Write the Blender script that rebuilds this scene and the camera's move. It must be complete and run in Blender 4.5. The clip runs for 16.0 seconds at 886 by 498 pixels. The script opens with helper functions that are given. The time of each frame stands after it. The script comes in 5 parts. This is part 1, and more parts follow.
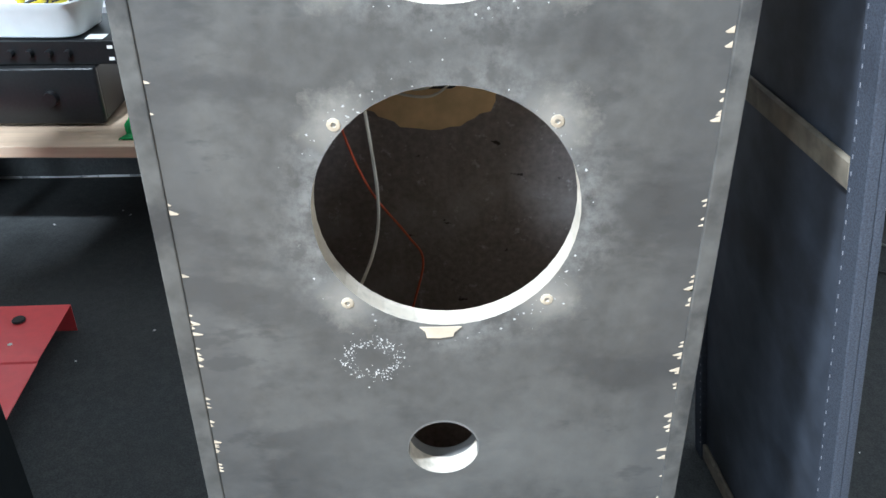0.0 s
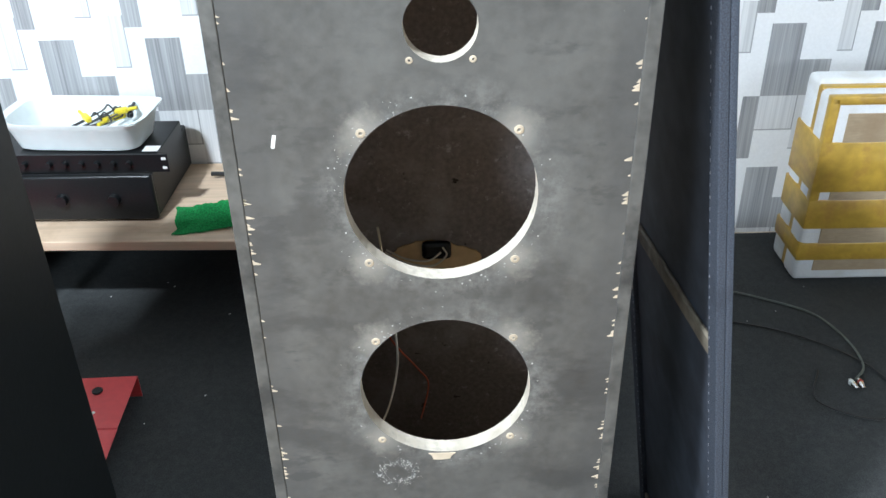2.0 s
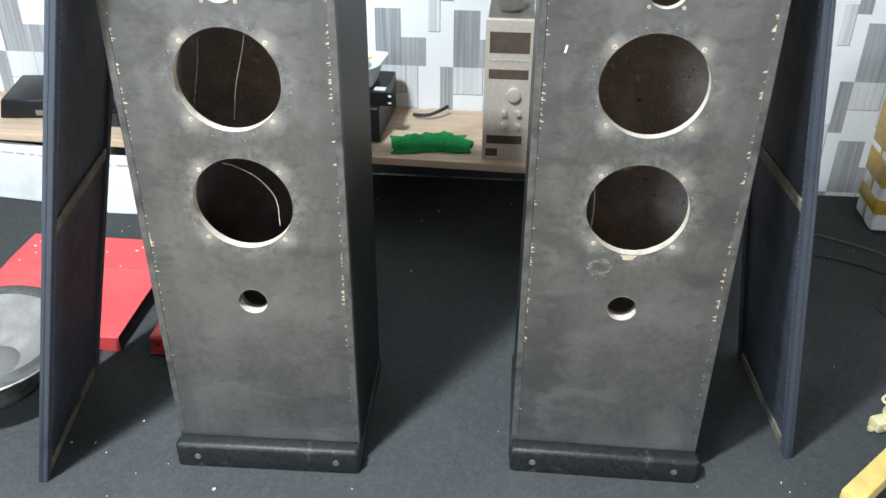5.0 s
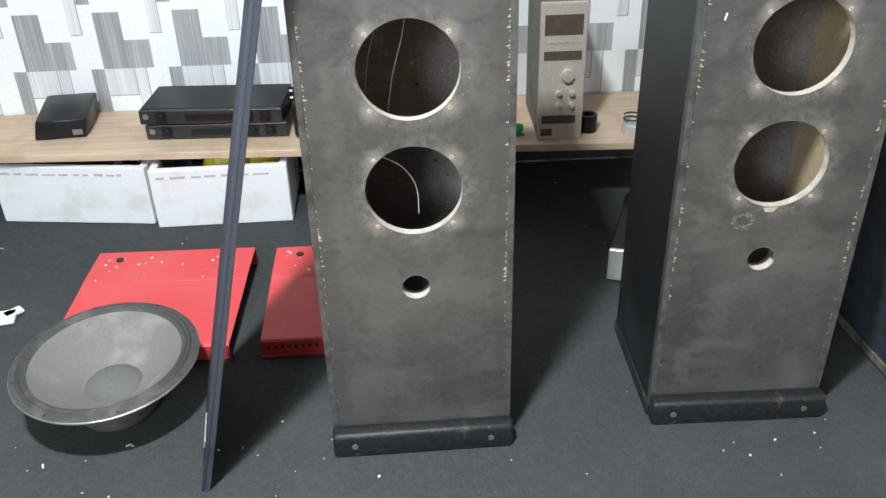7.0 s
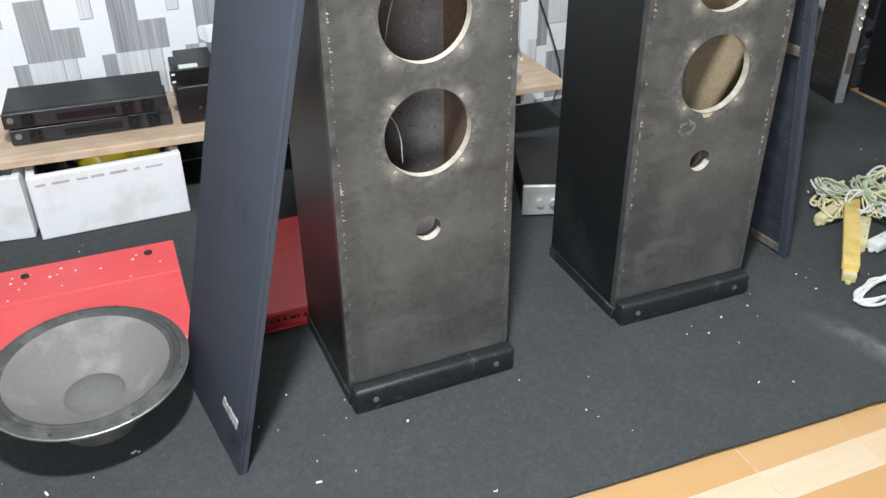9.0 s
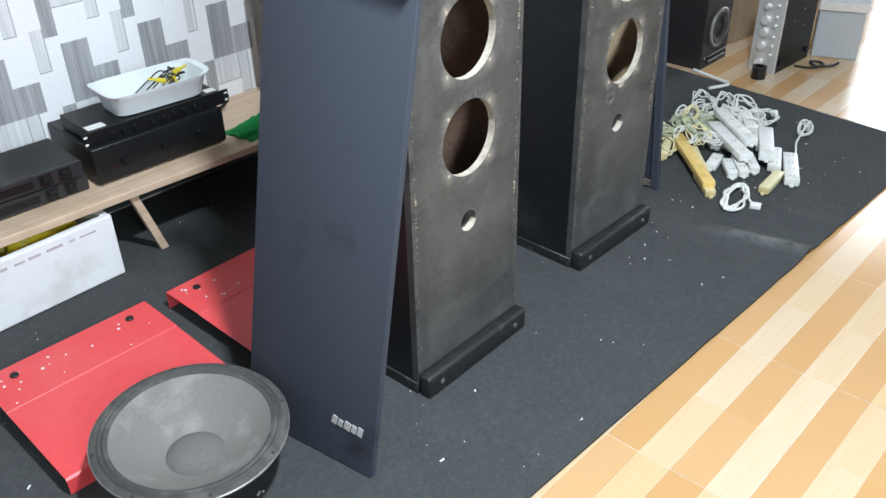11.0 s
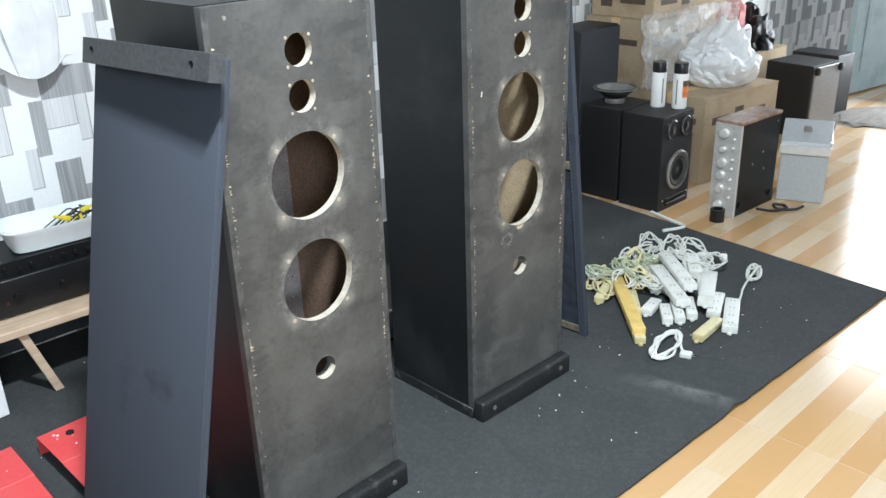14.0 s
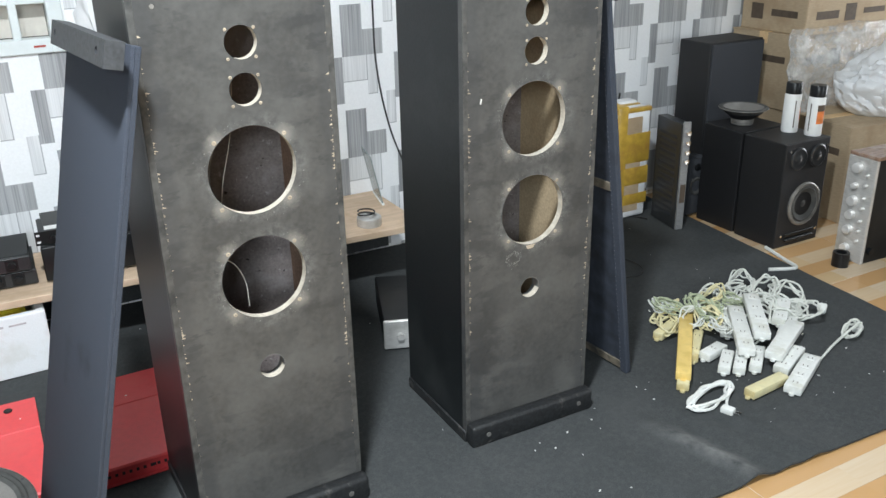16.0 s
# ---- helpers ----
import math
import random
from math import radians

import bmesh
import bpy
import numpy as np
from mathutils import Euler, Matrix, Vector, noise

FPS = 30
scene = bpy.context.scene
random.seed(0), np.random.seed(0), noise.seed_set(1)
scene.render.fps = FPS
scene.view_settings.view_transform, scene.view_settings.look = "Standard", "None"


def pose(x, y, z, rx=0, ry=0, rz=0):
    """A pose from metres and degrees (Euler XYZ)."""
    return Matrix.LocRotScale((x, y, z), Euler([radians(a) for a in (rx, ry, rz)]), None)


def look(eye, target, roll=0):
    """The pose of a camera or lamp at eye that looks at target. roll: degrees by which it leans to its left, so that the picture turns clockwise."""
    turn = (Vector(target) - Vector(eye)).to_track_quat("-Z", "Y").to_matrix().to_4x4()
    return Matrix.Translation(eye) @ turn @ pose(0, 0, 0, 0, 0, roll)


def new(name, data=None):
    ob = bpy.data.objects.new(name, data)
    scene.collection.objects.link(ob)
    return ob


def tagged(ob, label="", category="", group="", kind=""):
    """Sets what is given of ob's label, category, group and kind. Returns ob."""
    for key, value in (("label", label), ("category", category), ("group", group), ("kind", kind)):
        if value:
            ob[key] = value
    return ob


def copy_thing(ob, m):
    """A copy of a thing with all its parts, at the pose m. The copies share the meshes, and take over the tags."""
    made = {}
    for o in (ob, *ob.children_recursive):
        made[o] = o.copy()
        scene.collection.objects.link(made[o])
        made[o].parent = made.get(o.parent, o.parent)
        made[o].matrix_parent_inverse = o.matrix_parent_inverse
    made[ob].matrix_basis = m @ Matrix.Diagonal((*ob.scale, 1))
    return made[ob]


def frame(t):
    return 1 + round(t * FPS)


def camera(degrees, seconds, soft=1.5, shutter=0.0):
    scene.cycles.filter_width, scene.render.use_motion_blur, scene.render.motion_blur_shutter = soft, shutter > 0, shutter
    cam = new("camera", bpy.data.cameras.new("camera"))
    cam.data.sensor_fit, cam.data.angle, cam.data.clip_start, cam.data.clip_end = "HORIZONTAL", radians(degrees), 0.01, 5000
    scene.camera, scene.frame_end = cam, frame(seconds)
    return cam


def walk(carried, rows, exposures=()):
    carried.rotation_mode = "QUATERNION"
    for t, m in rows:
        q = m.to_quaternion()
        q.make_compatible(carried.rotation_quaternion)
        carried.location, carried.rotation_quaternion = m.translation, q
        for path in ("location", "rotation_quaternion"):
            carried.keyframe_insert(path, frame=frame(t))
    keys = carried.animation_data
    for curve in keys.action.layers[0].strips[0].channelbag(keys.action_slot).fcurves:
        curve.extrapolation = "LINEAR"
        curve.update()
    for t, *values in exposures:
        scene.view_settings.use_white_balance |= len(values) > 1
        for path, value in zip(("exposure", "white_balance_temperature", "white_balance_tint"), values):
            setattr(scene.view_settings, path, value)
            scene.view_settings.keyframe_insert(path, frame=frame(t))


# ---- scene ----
cam = camera(54.6, 16.0)
PATH = [
    (0, (0.186, -0.483, 0.883), (0.208, 1.238, -0.135), -0.7),
    (0.5, (0.188, -0.546, 0.941), (0.227, 1.185, -0.061), -0.6),
    (1, (0.198, -0.581, 1.051), (0.248, 1.137, 0.029), -0.7),
    (1.5, (0.188, -0.627, 1.141), (0.231, 1.089, 0.115), -0.9),
    (2, (0.181, -0.684, 1.205), (0.215, 1.032, 0.179), -1.0),
    (2.5, (0.163, -0.774, 1.266), (0.19, 0.944, 0.241), -1.0),
    (3, (0.103, -0.894, 1.316), (0.12, 0.825, 0.294), -0.9),
    (3.5, (0.05, -1.067, 1.334), (0.067, 0.654, 0.316), -0.4),
    (4, (0.035, -1.173, 1.345), (0.053, 0.545, 0.321), 0.3),
    (4.5, (0.034, -1.294, 1.325), (-0.042, 0.426, 0.306), 0.3),
    (5, (-0.031, -1.342, 1.325), (-0.179, 0.371, 0.305), 0.5),
    (5.2, (-0.107, -1.375, 1.324), (-0.255, 0.337, 0.3), 0.6),
    (7.3, (-0.586, -1.441, 1.325), (-0.437, 0.269, 0.298), -2.0),
    (7.5, (-0.658, -1.453, 1.326), (-0.418, 0.247, 0.301), -1.6),
    (8, (-0.781, -1.474, 1.317), (-0.374, 0.183, 0.274), -0.8),
    (8.5, (-0.864, -1.481, 1.307), (-0.365, 0.159, 0.276), -1.0),
    (8.7, (-0.927, -1.468, 1.28), (-0.379, 0.152, 0.243), -0.8),
    (10.8, (-1.747, -1.199, 1.372), (-0.56, 0.016, 0.315), -1.3),
    (11, (-1.802, -1.175, 1.409), (-0.573, -0.008, 0.349), -1.3),
    (11.5, (-1.898, -1.073, 1.419), (-0.562, -0.031, 0.355), -1.5),
    (12, (-1.893, -1.062, 1.402), (-0.521, -0.071, 0.336), -0.2),
    (12.5, (-1.802, -1.199, 1.397), (-0.417, -0.1, 0.463), -1.4),
    (13, (-1.724, -1.34, 1.383), (-0.453, 0.0, 0.615), -1.7),
    (13.5, (-1.594, -1.379, 1.354), (-0.308, -0.053, 0.588), -1.7),
    (14, (-1.44, -1.387, 1.357), (-0.165, -0.053, 0.584), -1.8),
    (14.5, (-1.34, -1.404, 1.34), (-0.066, -0.067, 0.573), -1.6),
    (15, (-1.235, -1.507, 1.352), (-0.023, -0.108, 0.593), -0.9),
    (15.5, (-1.113, -1.624, 1.363), (-0.121, -0.059, 0.609), -1.3),
    (16, (-0.949, -1.626, 1.326), (-0.067, 0.002, 0.571), -1.2),
]
walk(cam, [(t, look(eye, target, roll)) for t, eye, target, roll in PATH],
     [(0, 0.5, 5750, 10), (1.5, 0.47, 5950, 10), (2.5, 0.0, 6000, 10), (3.5, -0.02, 6050, 10), (5, 0.1, 6200, 10), (7.5, -0.34, 6450, 12), (8.5, -0.32, 6500, 13),
      (11, -0.4, 6150, 12), (12.5, -0.35, 6120, 11), (13, -0.33, 6200, 11), (14, -0.28, 6200, 10), (16, -0.38, 6400, 11)])

# ---- light ----
world = bpy.data.worlds.new("world")
scene.world = world
world.use_nodes = True
_wn = world.node_tree.nodes
_sky = _wn.new("ShaderNodeTexSky")
_sky.sky_type = "NISHITA"
_sky.sun_disc = False
_sky.sun_elevation = radians(40)
_sky.sun_rotation = radians(200)
world.node_tree.links.new(_sky.outputs[0], _wn["Background"].inputs[0])
_wn["Background"].inputs[1].default_value = 0.05


def area_lamp(name, eye, target, sx, sy, watts, colour=(1, 1, 1)):
    d = bpy.data.lights.new(name, "AREA")
    d.shape, d.size, d.size_y, d.energy, d.color = "RECTANGLE", sx, sy, watts, colour
    ob = new(name, d)
    ob.matrix_world = look(eye, target)
    return ob


# the ceiling lamp over the mat, two added fills behind the camera, and the doorway at the far end
area_lamp("ceiling_lamp", (-0.95, -1.05, 2.76), (-0.95, -1.05, 0), 0.2, 0.16, 175, (0.9, 0.97, 1.0))
# unseen fill lamps, added to brighten the fronts and the papered wall
area_lamp("window_light", (-2.1, -3.4, 2.0), (0.2, 1.0, 0.4), 0.8, 0.8, 95, (0.84, 0.95, 1.0))
area_lamp("side_window_light", (2.7, -3.42, 1.25), (0.9, 1.2, 0.5), 1.1, 0.9, 40, (0.9, 0.97, 1.0))
area_lamp("doorway_light", (4.47, 0.27, 1.13), (0, 0.27, 1.13), 0.78, 1.8, 56, (0.92, 0.97, 1.0))


# ---- materials ----
def mat(name, colour, rough=0.6, metal=0.0, noise_scale=40.0, vary=0.25, bump=0.15, stain=None, stain_scale=5.0,
        stain_at=(0.5, 0.65), spec=0.5, stretch=(1, 1, 1), alpha=None, rough_vary=0.0):
    """A node material: base colour with fine grain, larger stains and a fine bump."""
    m = bpy.data.materials.new(name)
    m.use_nodes = True
    n, l = m.node_tree.nodes, m.node_tree.links
    b = n["Principled BSDF"]
    b.inputs["Roughness"].default_value, b.inputs["Metallic"].default_value = rough, metal
    b.inputs["Specular IOR Level"].default_value = spec
    tc = n.new("ShaderNodeTexCoord")
    mp = n.new("ShaderNodeMapping")
    mp.inputs["Scale"].default_value = stretch
    l.new(tc.outputs["Object"], mp.inputs["Vector"])
    g = n.new("ShaderNodeTexNoise")
    g.inputs["Scale"].default_value, g.inputs["Detail"].default_value = noise_scale, 6
    l.new(mp.outputs[0], g.inputs["Vector"])
    r = n.new("ShaderNodeValToRGB")
    r.color_ramp.elements[0].position, r.color_ramp.elements[1].position = 0.3, 0.7
    r.color_ramp.elements[0].color = (*[c * (1 - vary) for c in colour], 1)
    r.color_ramp.elements[1].color = (*[min(1, c * (1 + vary)) for c in colour], 1)
    l.new(g.outputs["Fac"], r.inputs[0])
    out = r.outputs[0]
    if stain:
        s = n.new("ShaderNodeTexNoise")
        s.inputs["Scale"].default_value, s.inputs["Detail"].default_value = stain_scale, 8
        s.inputs["Roughness"].default_value = 0.62
        l.new(tc.outputs["Object"], s.inputs["Vector"])
        q = n.new("ShaderNodeMapRange")
        q.inputs["From Min"].default_value, q.inputs["From Max"].default_value = stain_at
        l.new(s.outputs["Fac"], q.inputs["Value"])
        x = n.new("ShaderNodeMix")
        x.data_type = "RGBA"
        l.new(q.outputs[0], x.inputs["Factor"])
        l.new(out, x.inputs["A"])
        x.inputs["B"].default_value = (*stain, 1)
        out = x.outputs["Result"]
    l.new(out, b.inputs["Base Color"])
    if rough_vary:
        q = n.new("ShaderNodeMapRange")
        q.inputs["To Min"].default_value, q.inputs["To Max"].default_value = rough - rough_vary, rough + rough_vary
        l.new(g.outputs["Fac"], q.inputs["Value"])
        l.new(q.outputs[0], b.inputs["Roughness"])
    if bump:
        u = n.new("ShaderNodeBump")
        u.inputs["Strength"].default_value, u.inputs["Distance"].default_value = bump, 0.002
        l.new(g.outputs["Fac"], u.inputs["Height"])
        l.new(u.outputs[0], b.inputs["Normal"])
    if alpha is not None:
        b.inputs["Alpha"].default_value = alpha
    m["tail"] = out.node.name
    return m


def mnode(m, op, a, b=None):
    """A Math node; a and b are sockets or numbers."""
    x = m.node_tree.nodes.new("ShaderNodeMath")
    x.operation = op
    for i, v in enumerate((a, b)):
        if v is None:
            continue
        if isinstance(v, (int, float)):
            x.inputs[i].default_value = v
        else:
            m.node_tree.links.new(v, x.inputs[i])
    return x.outputs[0]


def mixc(m, fac, a, b):
    x = m.node_tree.nodes.new("ShaderNodeMix")
    x.data_type = "RGBA"
    for key, v in (("Factor", fac), ("A", a), ("B", b)):
        if isinstance(v, tuple):
            x.inputs[key].default_value = (*v, 1)
        elif isinstance(v, (int, float)):
            x.inputs[key].default_value = v
        else:
            m.node_tree.links.new(v, x.inputs[key])
    return x.outputs["Result"]


def tex_noise(m, scale, detail=5, stretch=(1, 1, 1), rough=0.55):
    n, l = m.node_tree.nodes, m.node_tree.links
    tc, mp, g = n.new("ShaderNodeTexCoord"), n.new("ShaderNodeMapping"), n.new("ShaderNodeTexNoise")
    mp.inputs["Scale"].default_value = stretch
    g.inputs["Scale"].default_value, g.inputs["Detail"].default_value, g.inputs["Roughness"].default_value = scale, detail, rough
    l.new(tc.outputs["Object"], mp.inputs["Vector"])
    l.new(mp.outputs[0], g.inputs["Vector"])
    return g.outputs["Fac"]


def span(m, v, lo, hi, to0=0.0, to1=1.0):
    x = m.node_tree.nodes.new("ShaderNodeMapRange")
    for key, val in (("From Min", lo), ("From Max", hi), ("To Min", to0), ("To Max", to1)):
        x.inputs[key].default_value = val
    m.node_tree.links.new(v, x.inputs["Value"])
    return x.outputs[0]


def object_xyz(m):
    n = m.node_tree.nodes
    tc, s = n.new("ShaderNodeTexCoord"), n.new("ShaderNodeSeparateXYZ")
    m.node_tree.links.new(tc.outputs["Object"], s.inputs[0])
    return s.outputs[0], s.outputs[1], s.outputs[2]


def base_of(m):
    return m.node_tree.nodes["Principled BSDF"].inputs["Base Color"]


# wallpaper: a printed pattern of grey blocks, 0.2565 m wide and 0.39 m high
def wallpaper_material():
    m = mat("wallpaper", (0.88, 0.89, 0.9), 0.55, noise_scale=160, vary=0.03, bump=0.1)
    tail = base_of(m).links[0].from_socket
    x, y, z = object_xyz(m)
    u = mnode(m, "MULTIPLY", mnode(m, "FRACT", mnode(m, "DIVIDE", mnode(m, "ADD", x, 0.495 + 0.2565 * 40 + 0.09), 0.2565)), 0.2565)
    v = mnode(m, "MULTIPLY", mnode(m, "FRACT", mnode(m, "DIVIDE", mnode(m, "ADD", z, -0.397 + 0.39 * 4), 0.39)), 0.39)
    streak = tex_noise(m, 220, 3, (1, 1, 0.012))
    wide = tex_noise(m, 28, 3, (1, 1, 0.05))
    shade = span(m, mnode(m, "ADD", mnode(m, "MULTIPLY", streak, 0.6), mnode(m, "MULTIPLY", wide, 0.4)), 0.36, 0.64)
    dark = mixc(m, shade, (0.23, 0.235, 0.245), (0.47, 0.48, 0.49))
    mid = mixc(m, shade, (0.29, 0.295, 0.30), (0.52, 0.53, 0.54))
    light = mixc(m, shade, (0.6, 0.61, 0.62), (0.82, 0.83, 0.84))
    col = tail
    o = 0.09
    for a, b, c, d, paint in ((0.0, 0.085, 0.0, 0.188, dark), (0.085, 0.172, 0.0, 0.095, mid), (-0.043, 0.0, 0.215, 0.39, dark),
                              (0.0, 0.1, 0.295, 0.39, light), (0.1, 0.14, 0.24, 0.39, light), (-0.082, -0.043, 0.115, 0.245, light)):
        inside = mnode(m, "MULTIPLY",
                       mnode(m, "MULTIPLY", mnode(m, "GREATER_THAN", u, a + o), mnode(m, "LESS_THAN", u, b + o)),
                       mnode(m, "MULTIPLY", mnode(m, "GREATER_THAN", v, c), mnode(m, "LESS_THAN", v, d)))
        col = mixc(m, inside, col, paint)
        if paint is light:
            edge = mnode(m, "MULTIPLY", inside, mnode(m, "MAXIMUM", mnode(m, "GREATER_THAN", u, b + o - 0.003), mnode(m, "LESS_THAN", v, c + 0.003)))
            col = mixc(m, edge, col, (0.36, 0.37, 0.38))
    m.node_tree.links.new(col, base_of(m))
    return m


# parquet-printed floor tiles: strips in several wood tones, tile joints at half a metre
def floor_material(name, source, socket):
    m = mat(name, (0.5, 0.33, 0.16), 0.17, noise_scale=30, vary=0.1, bump=0.03, rough_vary=0.05)
    tail = base_of(m).links[0].from_socket
    n, l = m.node_tree.nodes, m.node_tree.links
    geo, sep = n.new("ShaderNodeNewGeometry"), n.new("ShaderNodeSeparateXYZ")
    l.new(geo.outputs["Position"], sep.inputs[0])
    row = mnode(m, "FLOOR", mnode(m, "DIVIDE", mnode(m, "ADD", sep.outputs[1], 0.53 + 0.0815 * 80), 0.0815))
    g = n.new(source)
    odd = mnode(m, "MODULO", row, 2.0)
    tone = mnode(m, "ADD", mnode(m, "MULTIPLY", odd, 0.55), mnode(m, "MULTIPLY", g.outputs[socket], 0.42))
    ramp = n.new("ShaderNodeValToRGB")
    ramp.color_ramp.elements[0].color, ramp.color_ramp.elements[1].color = (0.52, 0.3, 0.125, 1), (0.64, 0.52, 0.38, 1)
    ramp.color_ramp.elements.new(0.42).color = (0.57, 0.36, 0.18, 1)
    ramp.color_ramp.elements.new(0.56).color = (0.61, 0.44, 0.25, 1)
    ramp.color_ramp.elements.new(0.76).color = (0.63, 0.48, 0.31, 1)
    l.new(tone, ramp.inputs[0])
    grain = span(m, tex_noise(m, 26, 6, (0.12, 3.0, 1)), 0.35, 0.65)
    dirt = span(m, tex_noise(m, 5, 8), 0.52, 0.75)
    c = mixc(m, mnode(m, "MULTIPLY", grain, 0.22), ramp.outputs[0], (0.5, 0.3, 0.13))
    c = mixc(m, mnode(m, "MULTIPLY", dirt, 0.5), c, (0.62, 0.52, 0.42))
    m.node_tree.links.new(c, base_of(m))
    return m


def mat_carpet():
    m = mat("black_mat", (0.053, 0.057, 0.058), 0.92, noise_scale=420, vary=0.28, bump=0.25, spec=0.1)
    tail = base_of(m).links[0].from_socket
    dust = span(m, tex_noise(m, 3.2, 9, rough=0.7), 0.48, 0.8)
    fine = span(m, tex_noise(m, 70, 4), 0.45, 0.75)
    c = mixc(m, mnode(m, "MULTIPLY", dust, 0.35), tail, (0.1, 0.1, 0.1))
    c = mixc(m, mnode(m, "MULTIPLY", fine, 0.12), c, (0.16, 0.16, 0.15))
    # the sheen on the crest of the fold, painted as a paler colour
    x, y, z = object_xyz(m)
    q = mnode(m, "ADD", x, mnode(m, "MULTIPLY", mnode(m, "ADD", y, 0.3), 0.24))
    across = span(m, mnode(m, "ABSOLUTE", mnode(m, "SUBTRACT", q, 0.5)), 0.05, 0.0)
    along = span(m, mnode(m, "ABSOLUTE", mnode(m, "ADD", y, 0.34)), 0.2, 0.06)
    fold_sheen = mnode(m, "MULTIPLY", mnode(m, "MULTIPLY", across, along), span(m, tex_noise(m, 22, 5), 0.3, 0.6))
    c = mixc(m, mnode(m, "MULTIPLY", fold_sheen, 0.8), c, (0.2, 0.2, 0.195))
    m.node_tree.links.new(c, base_of(m))
    return m


HOLES = ((0.196, 1.086, 0.0315), (0.196, 0.998, 0.0315), (0.194, 0.839, 0.0895), (0.195, 0.611, 0.0895), (0.191, 0.404, 0.028))


def baffle_material():
    """Worn black paint, gone grey with dust, rubbed pale round the driver holes."""
    m = mat("worn_black_paint", (0.066, 0.065, 0.062), 0.48, noise_scale=90, vary=0.16, bump=0.12, rough_vary=0.1)
    tail = base_of(m).links[0].from_socket
    x, y, z = object_xyz(m)
    cloud = tex_noise(m, 5.5, 9, (1, 1, 1.2), 0.65)
    blotch = span(m, cloud, 0.42, 0.68)
    c = mixc(m, mnode(m, "MULTIPLY", blotch, 0.7), tail, (0.126, 0.124, 0.118))
    brushed = tex_noise(m, 7, 7, (0.8, 1, 1.7), 0.6)
    brushed.node.noise_dimensions = "4D"
    m.node_tree.links.new(mnode(m, "MULTIPLY", m.node_tree.nodes.new("ShaderNodeObjectInfo").outputs["Random"], 60.0), brushed.node.inputs["W"])
    outer = span(m, mnode(m, "ABSOLUTE", mnode(m, "SUBTRACT", x, 0.19)), 0.06, 0.15, 0.35, 1.0)
    dark = span(m, brushed, 0.53, 0.6)
    c = mixc(m, mnode(m, "MULTIPLY", mnode(m, "MULTIPLY", dark, outer), 0.62), c, (0.027, 0.028, 0.029))
    finger = span(m, tex_noise(m, 17, 5, (1, 1, 2.4), 0.6), 0.58, 0.64)
    c = mixc(m, mnode(m, "MULTIPLY", mnode(m, "MULTIPLY", finger, outer), 0.5), c, (0.03, 0.031, 0.032))
    rag = tex_noise(m, 75, 5, rough=0.7)
    wob = tex_noise(m, 16, 4)
    for hx, hz, r in HOLES[2:4]:
        d = mnode(m, "SQRT", mnode(m, "ADD", mnode(m, "POWER", mnode(m, "ABSOLUTE", mnode(m, "SUBTRACT", x, hx)), 2.0),
                                   mnode(m, "POWER", mnode(m, "ABSOLUTE", mnode(m, "SUBTRACT", z, hz)), 2.0)))
        ring = span(m, mnode(m, "ADD", d, mnode(m, "MULTIPLY", mnode(m, "SUBTRACT", wob, 0.5), 0.05)), r + 0.034, r + 0.002)
        c = mixc(m, mnode(m, "MULTIPLY", ring, mnode(m, "MULTIPLY", span(m, rag, 0.42, 0.64), 0.36)), c, (0.27, 0.265, 0.255))
        # pale bruises at the four screw points
        for sx in (-0.07, 0.07):
            for sz in (-0.067, 0.067):
                e = mnode(m, "SQRT", mnode(m, "ADD", mnode(m, "POWER", mnode(m, "ABSOLUTE", mnode(m, "SUBTRACT", x, hx + sx)), 2.0),
                                           mnode(m, "POWER", mnode(m, "ABSOLUTE", mnode(m, "SUBTRACT", z, hz + sz)), 2.0)))
                spot = span(m, mnode(m, "ADD", e, mnode(m, "MULTIPLY", mnode(m, "SUBTRACT", rag, 0.5), 0.05)), 0.026, 0.0)
                c = mixc(m, mnode(m, "MULTIPLY", spot, 0.42), c, (0.42, 0.39, 0.34))
    rim = mnode(m, "MAXIMUM", span(m, mnode(m, "ADD", x, mnode(m, "MULTIPLY", mnode(m, "SUBTRACT", wob, 0.5), 0.04)), 0.05, 0.035),
                span(m, mnode(m, "ADD", x, mnode(m, "MULTIPLY", mnode(m, "SUBTRACT", wob, 0.5), 0.04)), 0.335, 0.35))
    c = mixc(m, mnode(m, "MULTIPLY", rim, 0.45), c, (0.05, 0.051, 0.052))
    scuff = span(m, tex_noise(m, 48, 8, rough=0.75), 0.68, 0.76)
    c = mixc(m, mnode(m, "MULTIPLY", scuff, 0.55), c, (0.42, 0.42, 0.4))
    m.node_tree.links.new(c, base_of(m))
    return m


def inside_material():
    """Dark felt-like board, gone grey-brown with dust, with pale crumbs and dark scabs."""
    m = mat("dusty_brown_board", (0.21, 0.18, 0.172), 0.85, noise_scale=150, vary=0.22, bump=0.35)
    c = base_of(m).links[0].from_socket
    # pale clouds of dust, brightened in place of light falling in through the holes
    c = mixc(m, mnode(m, "MULTIPLY", span(m, tex_noise(m, 6, 6, rough=0.62), 0.5, 0.68), 0.8), c, (0.36, 0.335, 0.335))
    c = mixc(m, mnode(m, "MULTIPLY", span(m, tex_noise(m, 55, 5, rough=0.7), 0.59, 0.7), 0.75), c, (0.5, 0.47, 0.47))
    c = mixc(m, span(m, tex_noise(m, 44, 3, (1, 1, 1.6)), 0.7, 0.74), c, (0.03, 0.024, 0.022))
    m.node_tree.links.new(c, base_of(m))
    return m


